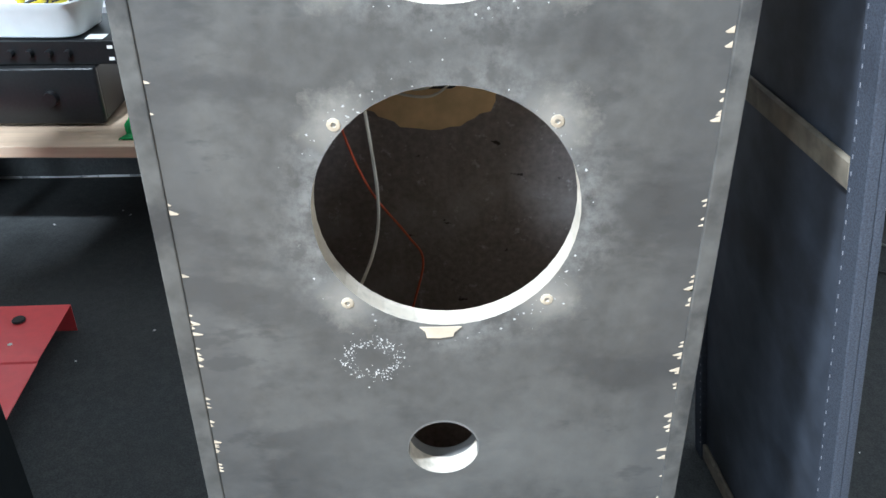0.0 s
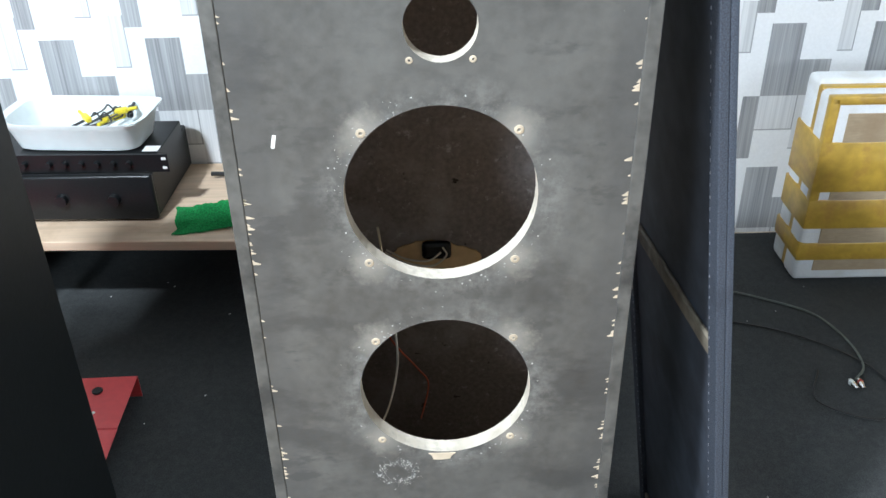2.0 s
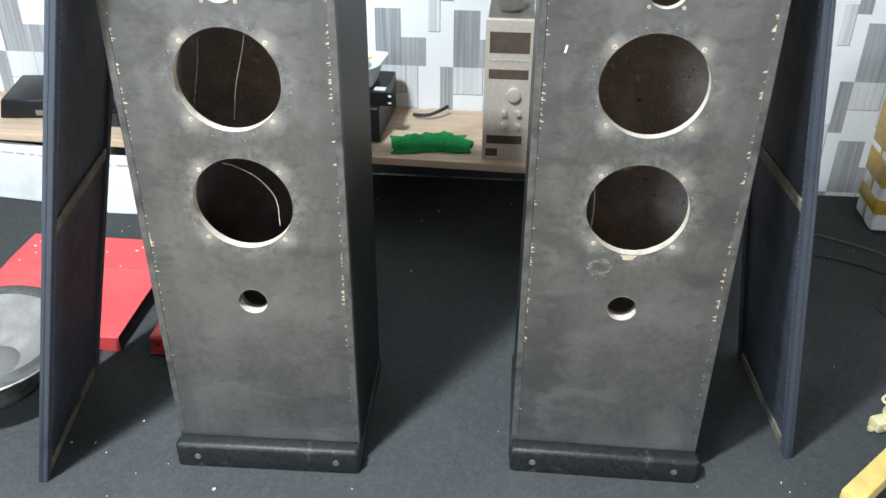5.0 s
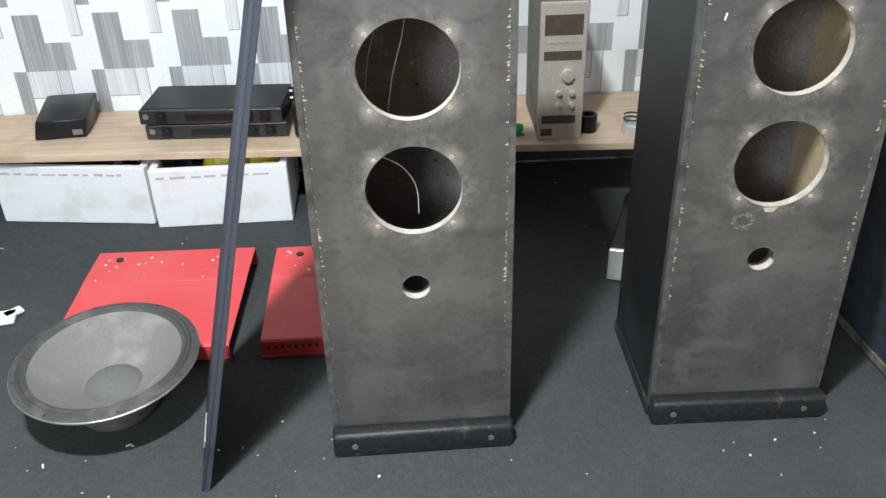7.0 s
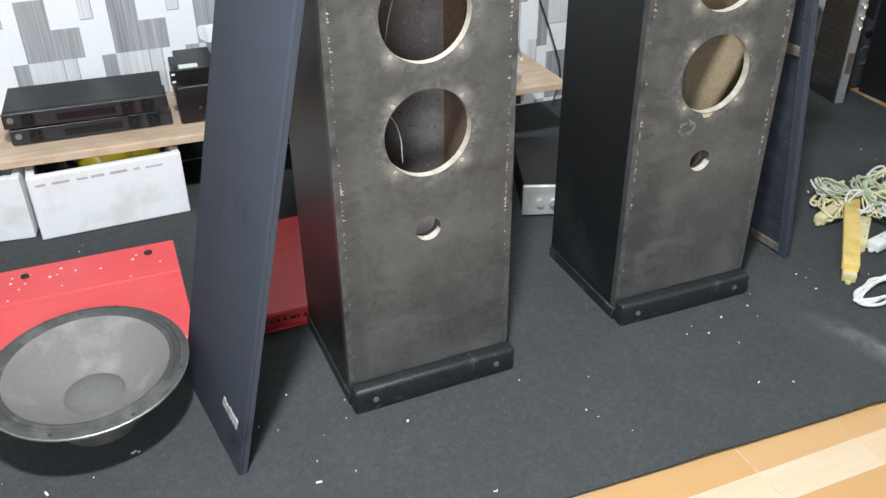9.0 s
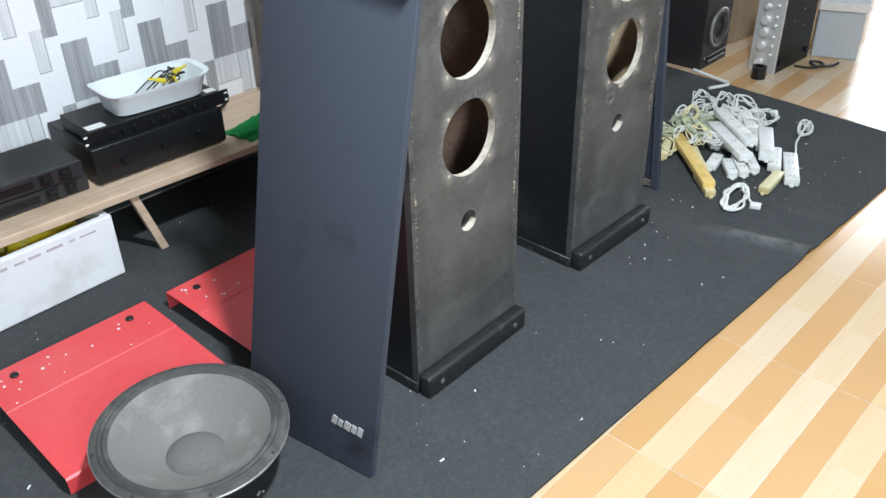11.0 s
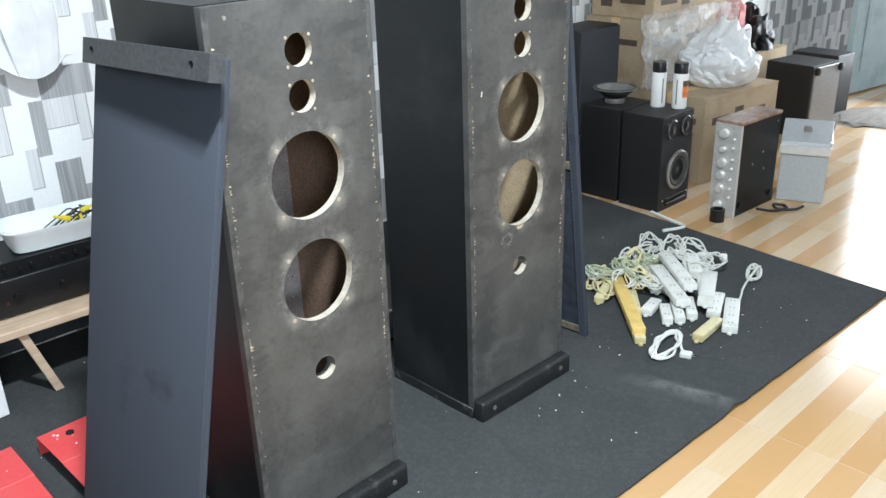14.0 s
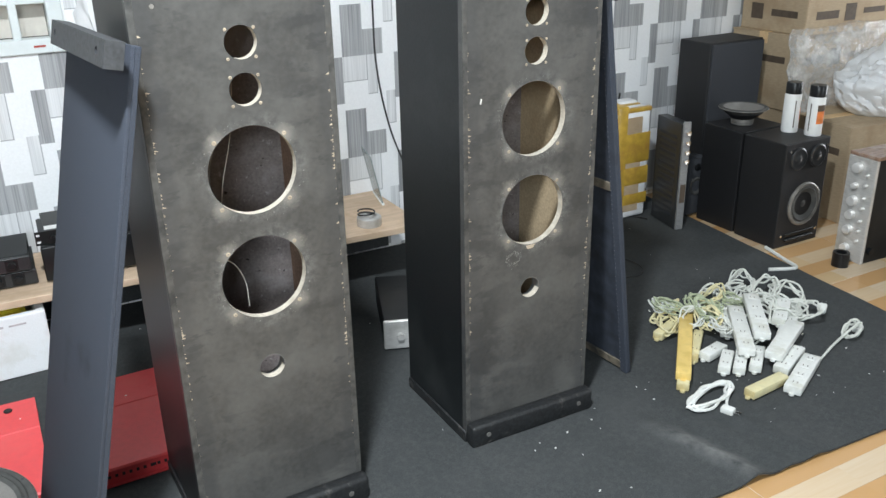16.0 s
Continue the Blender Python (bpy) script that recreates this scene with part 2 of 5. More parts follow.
M = {
    "wallpaper": wallpaper_material(),
    "tile": floor_material("parquet_tile", "ShaderNodeObjectInfo", "Random"),
    "tile_far": floor_material("parquet_tile_far", "ShaderNodeNewGeometry", "Random Per Island"),
    "grout": mat("tile_joint", (0.62, 0.53, 0.42), 0.8),
    "carpet": mat_carpet(),
    # kept dark grey so the unseen walls and ceiling throw back less light
    "plaster": mat("painted_plaster", (0.25, 0.265, 0.275), 0.8, noise_scale=60, vary=0.06, stain=(0.2, 0.215, 0.225)),
    "baffle": baffle_material(),
    "side": mat("black_lacquer", (0.009, 0.011, 0.012), 0.45, noise_scale=120, vary=0.25, bump=0.08, stain=(0.03, 0.032, 0.032), stain_scale=4, stain_at=(0.5, 0.8), spec=0.35),
    "plinth": mat("rough_black_plinth", (0.014, 0.015, 0.016), 0.5, noise_scale=130, vary=0.5, bump=0.5, stain=(0.12, 0.11, 0.1), stain_scale=30, stain_at=(0.6, 0.75)),
    "rawwood": mat("raw_board_edge", (0.52, 0.47, 0.39), 0.75, noise_scale=160, vary=0.2, stain=(0.4, 0.35, 0.28), stain_scale=20),
    "inside": inside_material(),
    "inside_tan": mat("bare_chipboard", (0.46, 0.35, 0.22), 0.8, noise_scale=150, vary=0.16, bump=0.3, stain=(0.4, 0.29, 0.17), stain_scale=7, stain_at=(0.5, 0.7)),
    "inside_brown": mat("dark_chipboard", (0.23, 0.145, 0.1), 0.8, noise_scale=150, vary=0.3, bump=0.3, stain=(0.12, 0.085, 0.07), stain_scale=5, stain_at=(0.5, 0.7)),
    "fabric": mat("blue_grey_cloth", (0.052, 0.06, 0.078), 0.9, noise_scale=600, vary=0.3, bump=0.4, stain=(0.026, 0.028, 0.036), stain_scale=5, stain_at=(0.58, 0.75), spec=0.2),
    "panelblack": mat("panel_black", (0.02, 0.022, 0.027), 0.75, vary=0.3),
    "backing": mat("blue_black_backing", (0.036, 0.043, 0.058), 0.7, noise_scale=30, vary=0.3, stain=(0.018, 0.02, 0.026), stain_scale=6),
    "batten": mat("dusty_batten", (0.16, 0.135, 0.1), 0.8, vary=0.35, stain=(0.05, 0.045, 0.04), stain_scale=12),
    "capbar": mat("cap_bar_paint", (0.045, 0.048, 0.052), 0.6, noise_scale=110, vary=0.3, bump=0.3),
    "pine": mat("pine_board", (0.6, 0.45, 0.32), 0.6, noise_scale=12, vary=0.14, stretch=(0.25, 6, 6), stain=(0.5, 0.36, 0.24), stain_scale=7),
    "red": mat("red_enamel", (0.68, 0.065, 0.07), 0.42, noise_scale=70, vary=0.05, bump=0.02, stain=(0.68, 0.09, 0.09), stain_scale=3, rough_vary=0.05),
    "foam": mat("white_polystyrene", (0.82, 0.83, 0.84), 0.8, noise_scale=260, vary=0.04, bump=0.35, stain=(0.72, 0.71, 0.68), stain_scale=7),
    "white": mat("white_plastic", (0.75, 0.8, 0.8), 0.35, vary=0.03, bump=0.02),
    "blackplastic": mat("black_plastic", (0.009, 0.01, 0.011), 0.32, noise_scale=200, vary=0.3, bump=0.05, spec=0.35),
    "blackmetal": mat("black_metal_case", (0.007, 0.008, 0.009), 0.42, noise_scale=200, vary=0.25, bump=0.06, stain=(0.014, 0.014, 0.014), stain_scale=6, spec=0.3),
    "greymetal": mat("satin_grey_front", (0.03, 0.032, 0.034), 0.3, 0.2, noise_scale=100, vary=0.15),
    "silver": mat("brushed_silver", (0.6, 0.59, 0.57), 0.35, 0.35, noise_scale=30, vary=0.12, stretch=(1, 1, 12), stain=(0.42, 0.41, 0.38), stain_scale=8),
    "champagne": mat("champagne_front", (0.62, 0.56, 0.48), 0.4, 0.3, noise_scale=90, vary=0.08),
    "chrome": mat("chrome", (0.8, 0.8, 0.79), 0.15, 1.0, vary=0.03, bump=0),
    "cone": mat("paper_cone", (0.18, 0.17, 0.157), 0.8, noise_scale=160, vary=0.08, bump=0.15, stain=(0.25, 0.24, 0.225), stain_scale=9),
    "rubber": mat("rubber_surround", (0.055, 0.055, 0.052), 0.78, vary=0.2, stain=(0.1, 0.098, 0.09), stain_scale=14),
    "steel": mat("dull_steel", (0.3, 0.29, 0.27), 0.45, 0.7, vary=0.2),
    "cardboard": mat("brown_cardboard", (0.43, 0.33, 0.215), 0.8, noise_scale=40, vary=0.1, stretch=(1, 1, 6), stain=(0.36, 0.26, 0.16), stain_scale=6),
    "print": mat("dark_print", (0.09, 0.065, 0.045), 0.75, vary=0.2),
    "tape": mat("yellow_tape", (0.52, 0.33, 0.05), 0.3, noise_scale=25, vary=0.2, bump=0.1, stain=(0.42, 0.24, 0.05), stain_scale=12),
    "yellow": mat("yellow_bag", (0.75, 0.6, 0.03), 0.35, vary=0.2, noise_scale=20, bump=0.3),
    "green": mat("green_cloth", (0.02, 0.22, 0.06), 0.95, noise_scale=280, vary=0.4, bump=0.7, spec=0.2),
    "cream": mat("yellowed_plastic", (0.66, 0.6, 0.36), 0.45, vary=0.1, stain=(0.55, 0.45, 0.22), stain_scale=20),
    "yellowed": mat("yellow_plastic", (0.72, 0.52, 0.17), 0.42, vary=0.1, stain=(0.6, 0.42, 0.12), stain_scale=20),
    "whitestrip": mat("white_strip_plastic", (0.72, 0.73, 0.7), 0.4, vary=0.05, stain=(0.6, 0.6, 0.54), stain_scale=18),
    "cable": mat("grey_white_cable", (0.62, 0.63, 0.58), 0.5, vary=0.1),
    "cablegreen": mat("greenish_cable", (0.38, 0.42, 0.28), 0.5, vary=0.2),
    "blackcable": mat("black_cable", (0.02, 0.02, 0.02), 0.5),
    "redwire": mat("red_wire", (0.4, 0.06, 0.02), 0.5),
    "whitewire": mat("white_wire", (0.62, 0.58, 0.5), 0.5),
    "chip": mat("bare_wood_chip", (0.48, 0.4, 0.3), 0.8, vary=0.2),
    "crumb": mat("paint_crumbs", (0.7, 0.7, 0.67), 0.8),
    "walnut": mat("walnut_veneer", (0.27, 0.17, 0.12), 0.2, noise_scale=14, vary=0.3, stretch=(1, 8, 1), stain=(0.36, 0.28, 0.23), stain_scale=14),
    "greybox": mat("grey_tool_case", (0.42, 0.44, 0.45), 0.42, noise_scale=80, vary=0.08),
    "bluedoor": mat("blue_grey_door_paint", (0.38, 0.5, 0.53), 0.5, noise_scale=12, vary=0.05, stain=(0.3, 0.4, 0.43)),
    "label": mat("white_label", (0.8, 0.8, 0.78), 0.6, vary=0.03),
    "orange": mat("orange_print", (0.7, 0.2, 0.05), 0.5, vary=0.2),
    "rag": mat("striped_grey_cloth", (0.22, 0.205, 0.185), 0.95, noise_scale=14, vary=0.5, stretch=(1, 14, 1), bump=0.5),
    "redcloth": mat("red_plastic", (0.4, 0.06, 0.04), 0.5),
}


def plastic_film():
    m = bpy.data.materials.new("clear_plastic_film")
    m.use_nodes = True
    b = m.node_tree.nodes["Principled BSDF"]
    b.inputs["Base Color"].default_value = (0.85, 0.86, 0.85, 1)
    b.inputs["Roughness"].default_value = 0.18
    g = tex_noise(m, 18, 6, rough=0.6)
    m.node_tree.links.new(span(m, g, 0.35, 0.7, 0.12, 0.5), b.inputs["Alpha"])
    u = m.node_tree.nodes.new("ShaderNodeBump")
    u.inputs["Strength"].default_value, u.inputs["Distance"].default_value = 0.8, 0.01
    m.node_tree.links.new(g, u.inputs["Height"])
    m.node_tree.links.new(u.outputs[0], b.inputs["Normal"])
    return m


M["film"] = plastic_film()
M["bag"] = mat("white_plastic_bag", (0.8, 0.81, 0.82), 0.42, noise_scale=14, vary=0.08, bump=0.6, alpha=0.95)


def glow(name, colour, strength):
    m = bpy.data.materials.new(name)
    m.use_nodes = True
    b = m.node_tree.nodes["Principled BSDF"]
    b.inputs["Base Color"].default_value = (*colour, 1)
    b.inputs["Emission Color"].default_value = (*colour, 1)
    b.inputs["Emission Strength"].default_value = strength
    return m


M["daylight"] = glow("bright_outdoors", (0.95, 0.97, 1.0), 3.5)


# ---- mesh helpers ----
def bx(sx, sy, sz, at=(0, 0, 0), bevel=0.0, seg=1):
    """A box with its centre at `at`, edges rounded by bevel."""
    bm = bmesh.new()
    bmesh.ops.create_cube(bm, size=1)
    bmesh.ops.scale(bm, vec=(sx, sy, sz), verts=bm.verts)
    if bevel:
        bmesh.ops.bevel(bm, geom=bm.edges[:], offset=bevel, segments=seg, profile=0.5, affect="EDGES")
    bmesh.ops.translate(bm, vec=at, verts=bm.verts)
    return bm


def box2(lo, hi, bevel=0.0, seg=1):
    lo, hi = Vector(lo), Vector(hi)
    return bx(*(hi - lo), at=(lo + hi) / 2, bevel=bevel, seg=seg)


def turn(bm, m):
    bmesh.ops.transform(bm, matrix=m, verts=bm.verts)
    return bm


def join(*bms):
    out = bms[0]
    for b in bms[1:]:
        tmp = bpy.data.meshes.new("tmp")
        b.to_mesh(tmp)
        out.from_mesh(tmp)
        bpy.data.meshes.remove(tmp)
        b.free()
    return out


def lathe(profile, seg=32, at=(0, 0, 0)):
    """A body turned round z from (radius, height) pairs."""
    bm = bmesh.new()
    rings = []
    for r, z in profile:
        if r < 1e-6:
            rings.append([bm.verts.new((0, 0, z))])
        else:
            rings.append([bm.verts.new((r * math.cos(2 * math.pi * i / seg), r * math.sin(2 * math.pi * i / seg), z)) for i in range(seg)])
    for a, b in zip(rings, rings[1:]):
        for i in range(seg):
            j = (i + 1) % seg
            if len(a) == 1 and len(b) == 1:
                continue
            if len(a) == 1:
                bm.faces.new((a[0], b[i], b[j]))
            elif len(b) == 1:
                bm.faces.new((a[i], b[0], a[j]))
            else:
                bm.faces.new((a[i], b[i], b[j], a[j]))
    bmesh.ops.recalc_face_normals(bm, faces=bm.faces)
    bmesh.ops.translate(bm, vec=at, verts=bm.verts)
    return bm


def cyl(r, h, at=(0, 0, 0), seg=24, bevel=0.0):
    b = min(bevel, h / 2.5, r / 2)
    p = [(0, 0), (r - b, 0), (r, b), (r, h - b), (r - b, h), (0, h)] if b else [(0, 0), (r, 0), (r, h), (0, h)]
    return lathe(p, seg, at)


def smooth_path(pts, n=8):
    """A Catmull-Rom line through the points."""
    pts = [Vector(p) for p in pts]
    pts = [2 * pts[0] - pts[1]] + pts + [2 * pts[-1] - pts[-2]]
    out = []
    for a, b, c, d in zip(pts, pts[1:], pts[2:], pts[3:]):
        for i in range(n):
            t = i / n
            out.append(0.5 * (2 * b + (c - a) * t + (2 * a - 5 * b + 4 * c - d) * t * t + (3 * b - a - 3 * c + d) * t ** 3))
    out.append(pts[-2])
    return out


def tube(pts, r, seg=6, n=8):
    bm = bmesh.new()
    line = smooth_path(pts, n) if n else [Vector(p) for p in pts]
    rings = []
    for i, p in enumerate(line):
        d = (line[min(i + 1, len(line) - 1)] - line[max(i - 1, 0)]).normalized()
        a = d.orthogonal() if not rings else (side - d * side.dot(d))
        side = a.normalized()
        up = d.cross(side)
        rings.append([bm.verts.new(p + r * (math.cos(2 * math.pi * k / seg) * side + math.sin(2 * math.pi * k / seg) * up)) for k in range(seg)])
    for a, b in zip(rings, rings[1:]):
        for k in range(seg):
            bm.faces.new((a[k], a[(k + 1) % seg], b[(k + 1) % seg], b[k]))
    bm.faces.new(rings[0][::-1])
    bm.faces.new(rings[-1])
    return bm


def pierced(w, h, t, holes, seg=48):
    """A board in the x-z plane, 0..w by 0..h, from y=0 to y=t, with round holes (x, z, r). Hole walls are in slot 1."""
    bm = bmesh.new()
    loops = [[(0, 0), (w, 0), (w, h), (0, h)]]
    for cx, cz, r in holes:
        loops.append([(cx + r * math.cos(2 * math.pi * i / seg), cz + r * math.sin(2 * math.pi * i / seg)) for i in range(seg)])
    edges = []
    for lp in loops:
        vs = [bm.verts.new((x, 0, z)) for x, z in lp]
        edges += [bm.edges.new((vs[i], vs[(i + 1) % len(vs)])) for i in range(len(vs))]
    bmesh.ops.triangle_fill(bm, edges=edges, use_beauty=True, use_dissolve=False)
    faces = bm.faces[:]
    ext = bmesh.ops.extrude_face_region(bm, geom=faces)
    bmesh.ops.translate(bm, vec=(0, t, 0), verts=[g for g in ext["geom"] if isinstance(g, bmesh.types.BMVert)])
    bmesh.ops.recalc_face_normals(bm, faces=bm.faces)
    for f in bm.faces:
        if abs(f.normal.y) < 0.5:
            c = f.calc_center_median()
            if 1e-4 < c.x < w - 1e-4 and 1e-4 < c.z < h - 1e-4:
                f.material_index = 1
    return bm


def part(name, bm, material, parent, label="", smooth=False, kind=""):
    """Links a bmesh as one mesh object under a thing or part, in the coordinates of its parent."""
    me = bpy.data.meshes.new(name)
    bm.to_mesh(me)
    bm.free()
    for m in material if isinstance(material, (list, tuple)) else [material]:
        me.materials.append(m)
    if smooth:
        for p in me.polygons:
            p.use_smooth = True
        me.set_sharp_from_angle(angle=radians(38))
    ob = new(name, me)
    ob.parent = parent
    if label or kind:
        tagged(ob, label=label, kind=kind)
    return ob


def thing(name, label, category, m=None, group=""):
    ob = new(name)
    ob.empty_display_size = 0.05
    ob.matrix_basis = m or Matrix()
    return tagged(ob, label, category, group)


def single(name, bm, material, label, category, m=None, group="", kind="", smooth=False):
    ob = part(name, bm, material, None, "", smooth)
    ob.matrix_basis = m or Matrix()
    return tagged(ob, label, category, group, kind)


def share(ob, m, parent=None):
    """Another object on the same mesh."""
    c = bpy.data.objects.new(ob.name.split(".")[0], ob.data)
    scene.collection.objects.link(c)
    c.parent = parent or ob.parent
    c.matrix_basis = m
    return c


def plane_frame(o, xa, ya):
    """A pose with its origin at o, x along xa and z near ya."""
    o, xa, ya = Vector(o), Vector(xa).normalized(), Vector(ya)
    za = (ya - xa * ya.dot(xa)).normalized()
    yy = za.cross(xa)
    return Matrix(((xa.x, yy.x, za.x, o.x), (xa.y, yy.y, za.y, o.y), (xa.z, yy.z, za.z, o.z), (0, 0, 0, 1)))


# ---- structure ----
X0, X1, Y0, Y1, TOP = -3.2, 6.6, -3.5, 1.39, 2.8


def structure(name, bm, material, label, m=None):
    return single(name, bm, material, label, name.split("_")[0], m, kind="structure")


structure("floor", box2((X0 - 0.2, Y0 - 0.2, -0.1), (X1 + 0.2, Y1 + 0.2, -0.007)), M["grout"], "tile joints of the wood-look floor")
structure("ceiling", box2((X0 - 0.2, Y0 - 0.2, TOP), (X1 + 0.2, Y1 + 0.2, TOP + 0.15)), M["plaster"], "plain grey plaster ceiling")
# rear wall with a window opening
WX0, WX1, WZ0, WZ1 = -1.75, -0.66, 0.9, 2.1
wall = join(box2((X0 - 0.2, Y1, -0.02), (WX0, Y1 + 0.16, TOP)), box2((WX1, Y1, -0.02), (X1 + 0.2, Y1 + 0.16, TOP)),
            box2((WX0, Y1, -0.02), (WX1, Y1 + 0.16, WZ0)), box2((WX0, Y1, WZ1), (WX1, Y1 + 0.16, TOP)))
structure("wall_north", wall, M["wallpaper"], "wall papered in white with grey printed blocks")
structure("wall_west", box2((X0 - 0.16, Y0, -0.02), (X0, Y1, TOP)), M["plaster"], "plain grey plaster wall")
# unseen wall; its two openings are made up to go with the fill lamps
wall = join(box2((X0, Y0 - 0.16, -0.02), (-3.1, Y0, TOP)), box2((-1.1, Y0 - 0.16, -0.02), (2.1, Y0, TOP)), box2((3.3, Y0 - 0.16, -0.02), (X1, Y0, TOP)),
            box2((2.1, Y0 - 0.16, -0.02), (3.3, Y0, 0.75)), box2((2.1, Y0 - 0.16, 1.75), (3.3, Y0, TOP)),
            box2((-3.1, Y0 - 0.16, -0.02), (-1.1, Y0, 1.05)), box2((-3.1, Y0 - 0.16, 2.45), (-1.1, Y0, TOP)))
structure("wall_south", wall, M["plaster"], "plain grey plaster wall, unseen, with openings at two added fill lamps")
wall = join(box2((X1, Y0, -0.02), (X1 + 0.16, -1.7, TOP)), box2((X1, 0.5, -0.02), (X1 + 0.16, Y1, TOP)), box2((X1, -1.7, 2.45), (X1 + 0.16, 0.5, TOP)))
structure("wall_east", wall, M["plaster"], "plain grey plaster wall with a doorway")
structure("wall_doorway", join(box2((4.5, Y0, -0.005), (4.6, -0.13, TOP)), box2((4.5, -0.13, 2.06), (4.6, 0.67, TOP))), M["plaster"], "plain plaster wall beside the bright doorway")
structure("backdrop", box2((X1 + 1.2, -4, -0.5), (X1 + 1.25, 2, 3.5)), M["daylight"], "bright daylight outside the doorway")


# black mat on the floor: a thin sheet with soft wrinkles near its free corner
def floor_mat():
    bm = bmesh.new()
    nx, ny = 240, 80
    grid = []
    for i in range(nx + 1):
        row = []
        for j in range(ny + 1):
            u, v = i / nx, j / ny
            x0, y0 = -3.1 + u * 4.66, -0.405 + v * 1.77
            # the free edges run a little askew
            y = y0 - (1 - v) * (0.028 + 0.033 * (x0 + 0.8))
            x = x0 + u * v * 0.187
            near_edge = max(0.0, min(1.0, (-0.05 - y) / 0.22))
            q = x + 0.24 * (y + 0.3)
            fold = sum(a * math.exp(-((q - c) / s) ** 2) for a, c, s in ((0.018, 0.49, 0.036), (0.007, 0.6, 0.03), (0.006, 0.3, 0.04), (0.009, 0.69, 0.035), (0.005, -0.1, 0.05)))
            z = 0.004 + near_edge * fold + 0.0012 * noise.noise((x * 7, y * 7, 0))
            row.append(bm.verts.new((x, y, z)))
        grid.append(row)
    for i in range(nx):
        for j in range(ny):
            bm.faces.new((grid[i][j], grid[i + 1][j], grid[i + 1][j + 1], grid[i][j + 1]))
    ext = bmesh.ops.extrude_face_region(bm, geom=bm.faces[:])
    bmesh.ops.translate(bm, vec=(0, 0, -0.006), verts=[g for g in ext["geom"] if isinstance(g, bmesh.types.BMVert)])
    bmesh.ops.recalc_face_normals(bm, faces=bm.faces)
    return single("floor_mat", bm, M["carpet"], "thin black felt mat spread over the tiles, dusty and creased", "mat", smooth=True)


floor_mat()


# ---- the two speaker cabinets ----
CW, CD, CH = 0.38, 0.345, 1.187


def chip_mesh(rng, edge_x, sign, count, z0, z1):
    """Thin slivers of bare wood where the paint has broken away along a joint."""
    bm = bmesh.new()
    for _ in range(count):
        z = rng.choice((rng.uniform(z0, z1), rng.gauss(0.48, 0.07), rng.gauss(0.86, 0.08)))
        big = rng.random() < 0.26
        w = rng.uniform(0.004, 0.008) if big else rng.uniform(0.0016, 0.0034)
        h = rng.uniform(0.0025, 0.0045) if big else rng.uniform(0.0014, 0.0028)
        a = [(edge_x, z - h / 2), (edge_x + sign * w * 0.8, z - h * 0.5), (edge_x + sign * w, z - h * 0.3), (edge_x + sign * w * 0.35, z + h * 0.25), (edge_x, z + h / 2)]
        lo = [bm.verts.new((x, 0.0195, zz)) for x, zz in a]
        hi = [bm.verts.new((x, 0.0206, zz)) for x, zz in a]
        bm.faces.new(lo)
        for i in range(5):
            j = (i + 1) % 5
            bm.faces.new((lo[i], lo[j], hi[j], hi[i]))
    bmesh.ops.recalc_face_normals(bm, faces=bm.faces)
    return bm


M["edgepaint"] = mat("rubbed_edge_paint", (0.075, 0.074, 0.07), 0.5, noise_scale=60, vary=0.3, bump=0.2, stain=(0.03, 0.031, 0.032), stain_scale=14, stain_at=(0.5, 0.62))
M["thread"] = mat("grey_thread", (0.2, 0.21, 0.24), 0.8)
M["screwhole"] = mat("torn_screw_hole", (0.42, 0.35, 0.26), 0.8, vary=0.3)
M["porttube"] = mat("grey_port_tube", (0.13, 0.127, 0.122), 0.6, vary=0.2)
M["fleck"] = mat("pale_paint_fleck", (0.36, 0.355, 0.34), 0.8, vary=0.3)


def fleck_mesh(rng):
    """Tiny slivers where the driver rims tore the paint."""
    bm = bmesh.new()
    for hx, hz, r in HOLES[2:4]:
        for _ in range(95):
            a = rng.choice((45, 135, 225, 315, 315, 135)) + rng.gauss(0, 20)
            d = r + abs(rng.gauss(0.005, 0.008))
            x, z = hx + d * math.cos(radians(a)), hz + d * math.sin(radians(a))
            s = rng.choice((0.0005, 0.0007, 0.001, 0.0016))
            n = 5
            ring = [(x + s * rng.uniform(0.6, 1.5) * math.cos(2 * math.pi * i / n), z + s * rng.uniform(0.6, 1.5) * math.sin(2 * math.pi * i / n)) for i in range(n)]
            if min(math.hypot(u - hx, w - hz) for u, w in ring) < r + 0.001:
                continue
            lo = [bm.verts.new((u, 0.0203, w)) for u, w in ring]
            top = bm.verts.new((x, 0.0196, z))
            for i in range(n):
                bm.faces.new((lo[i], lo[(i + 1) % n], top))
    bmesh.ops.recalc_face_normals(bm, faces=bm.faces)
    return bm


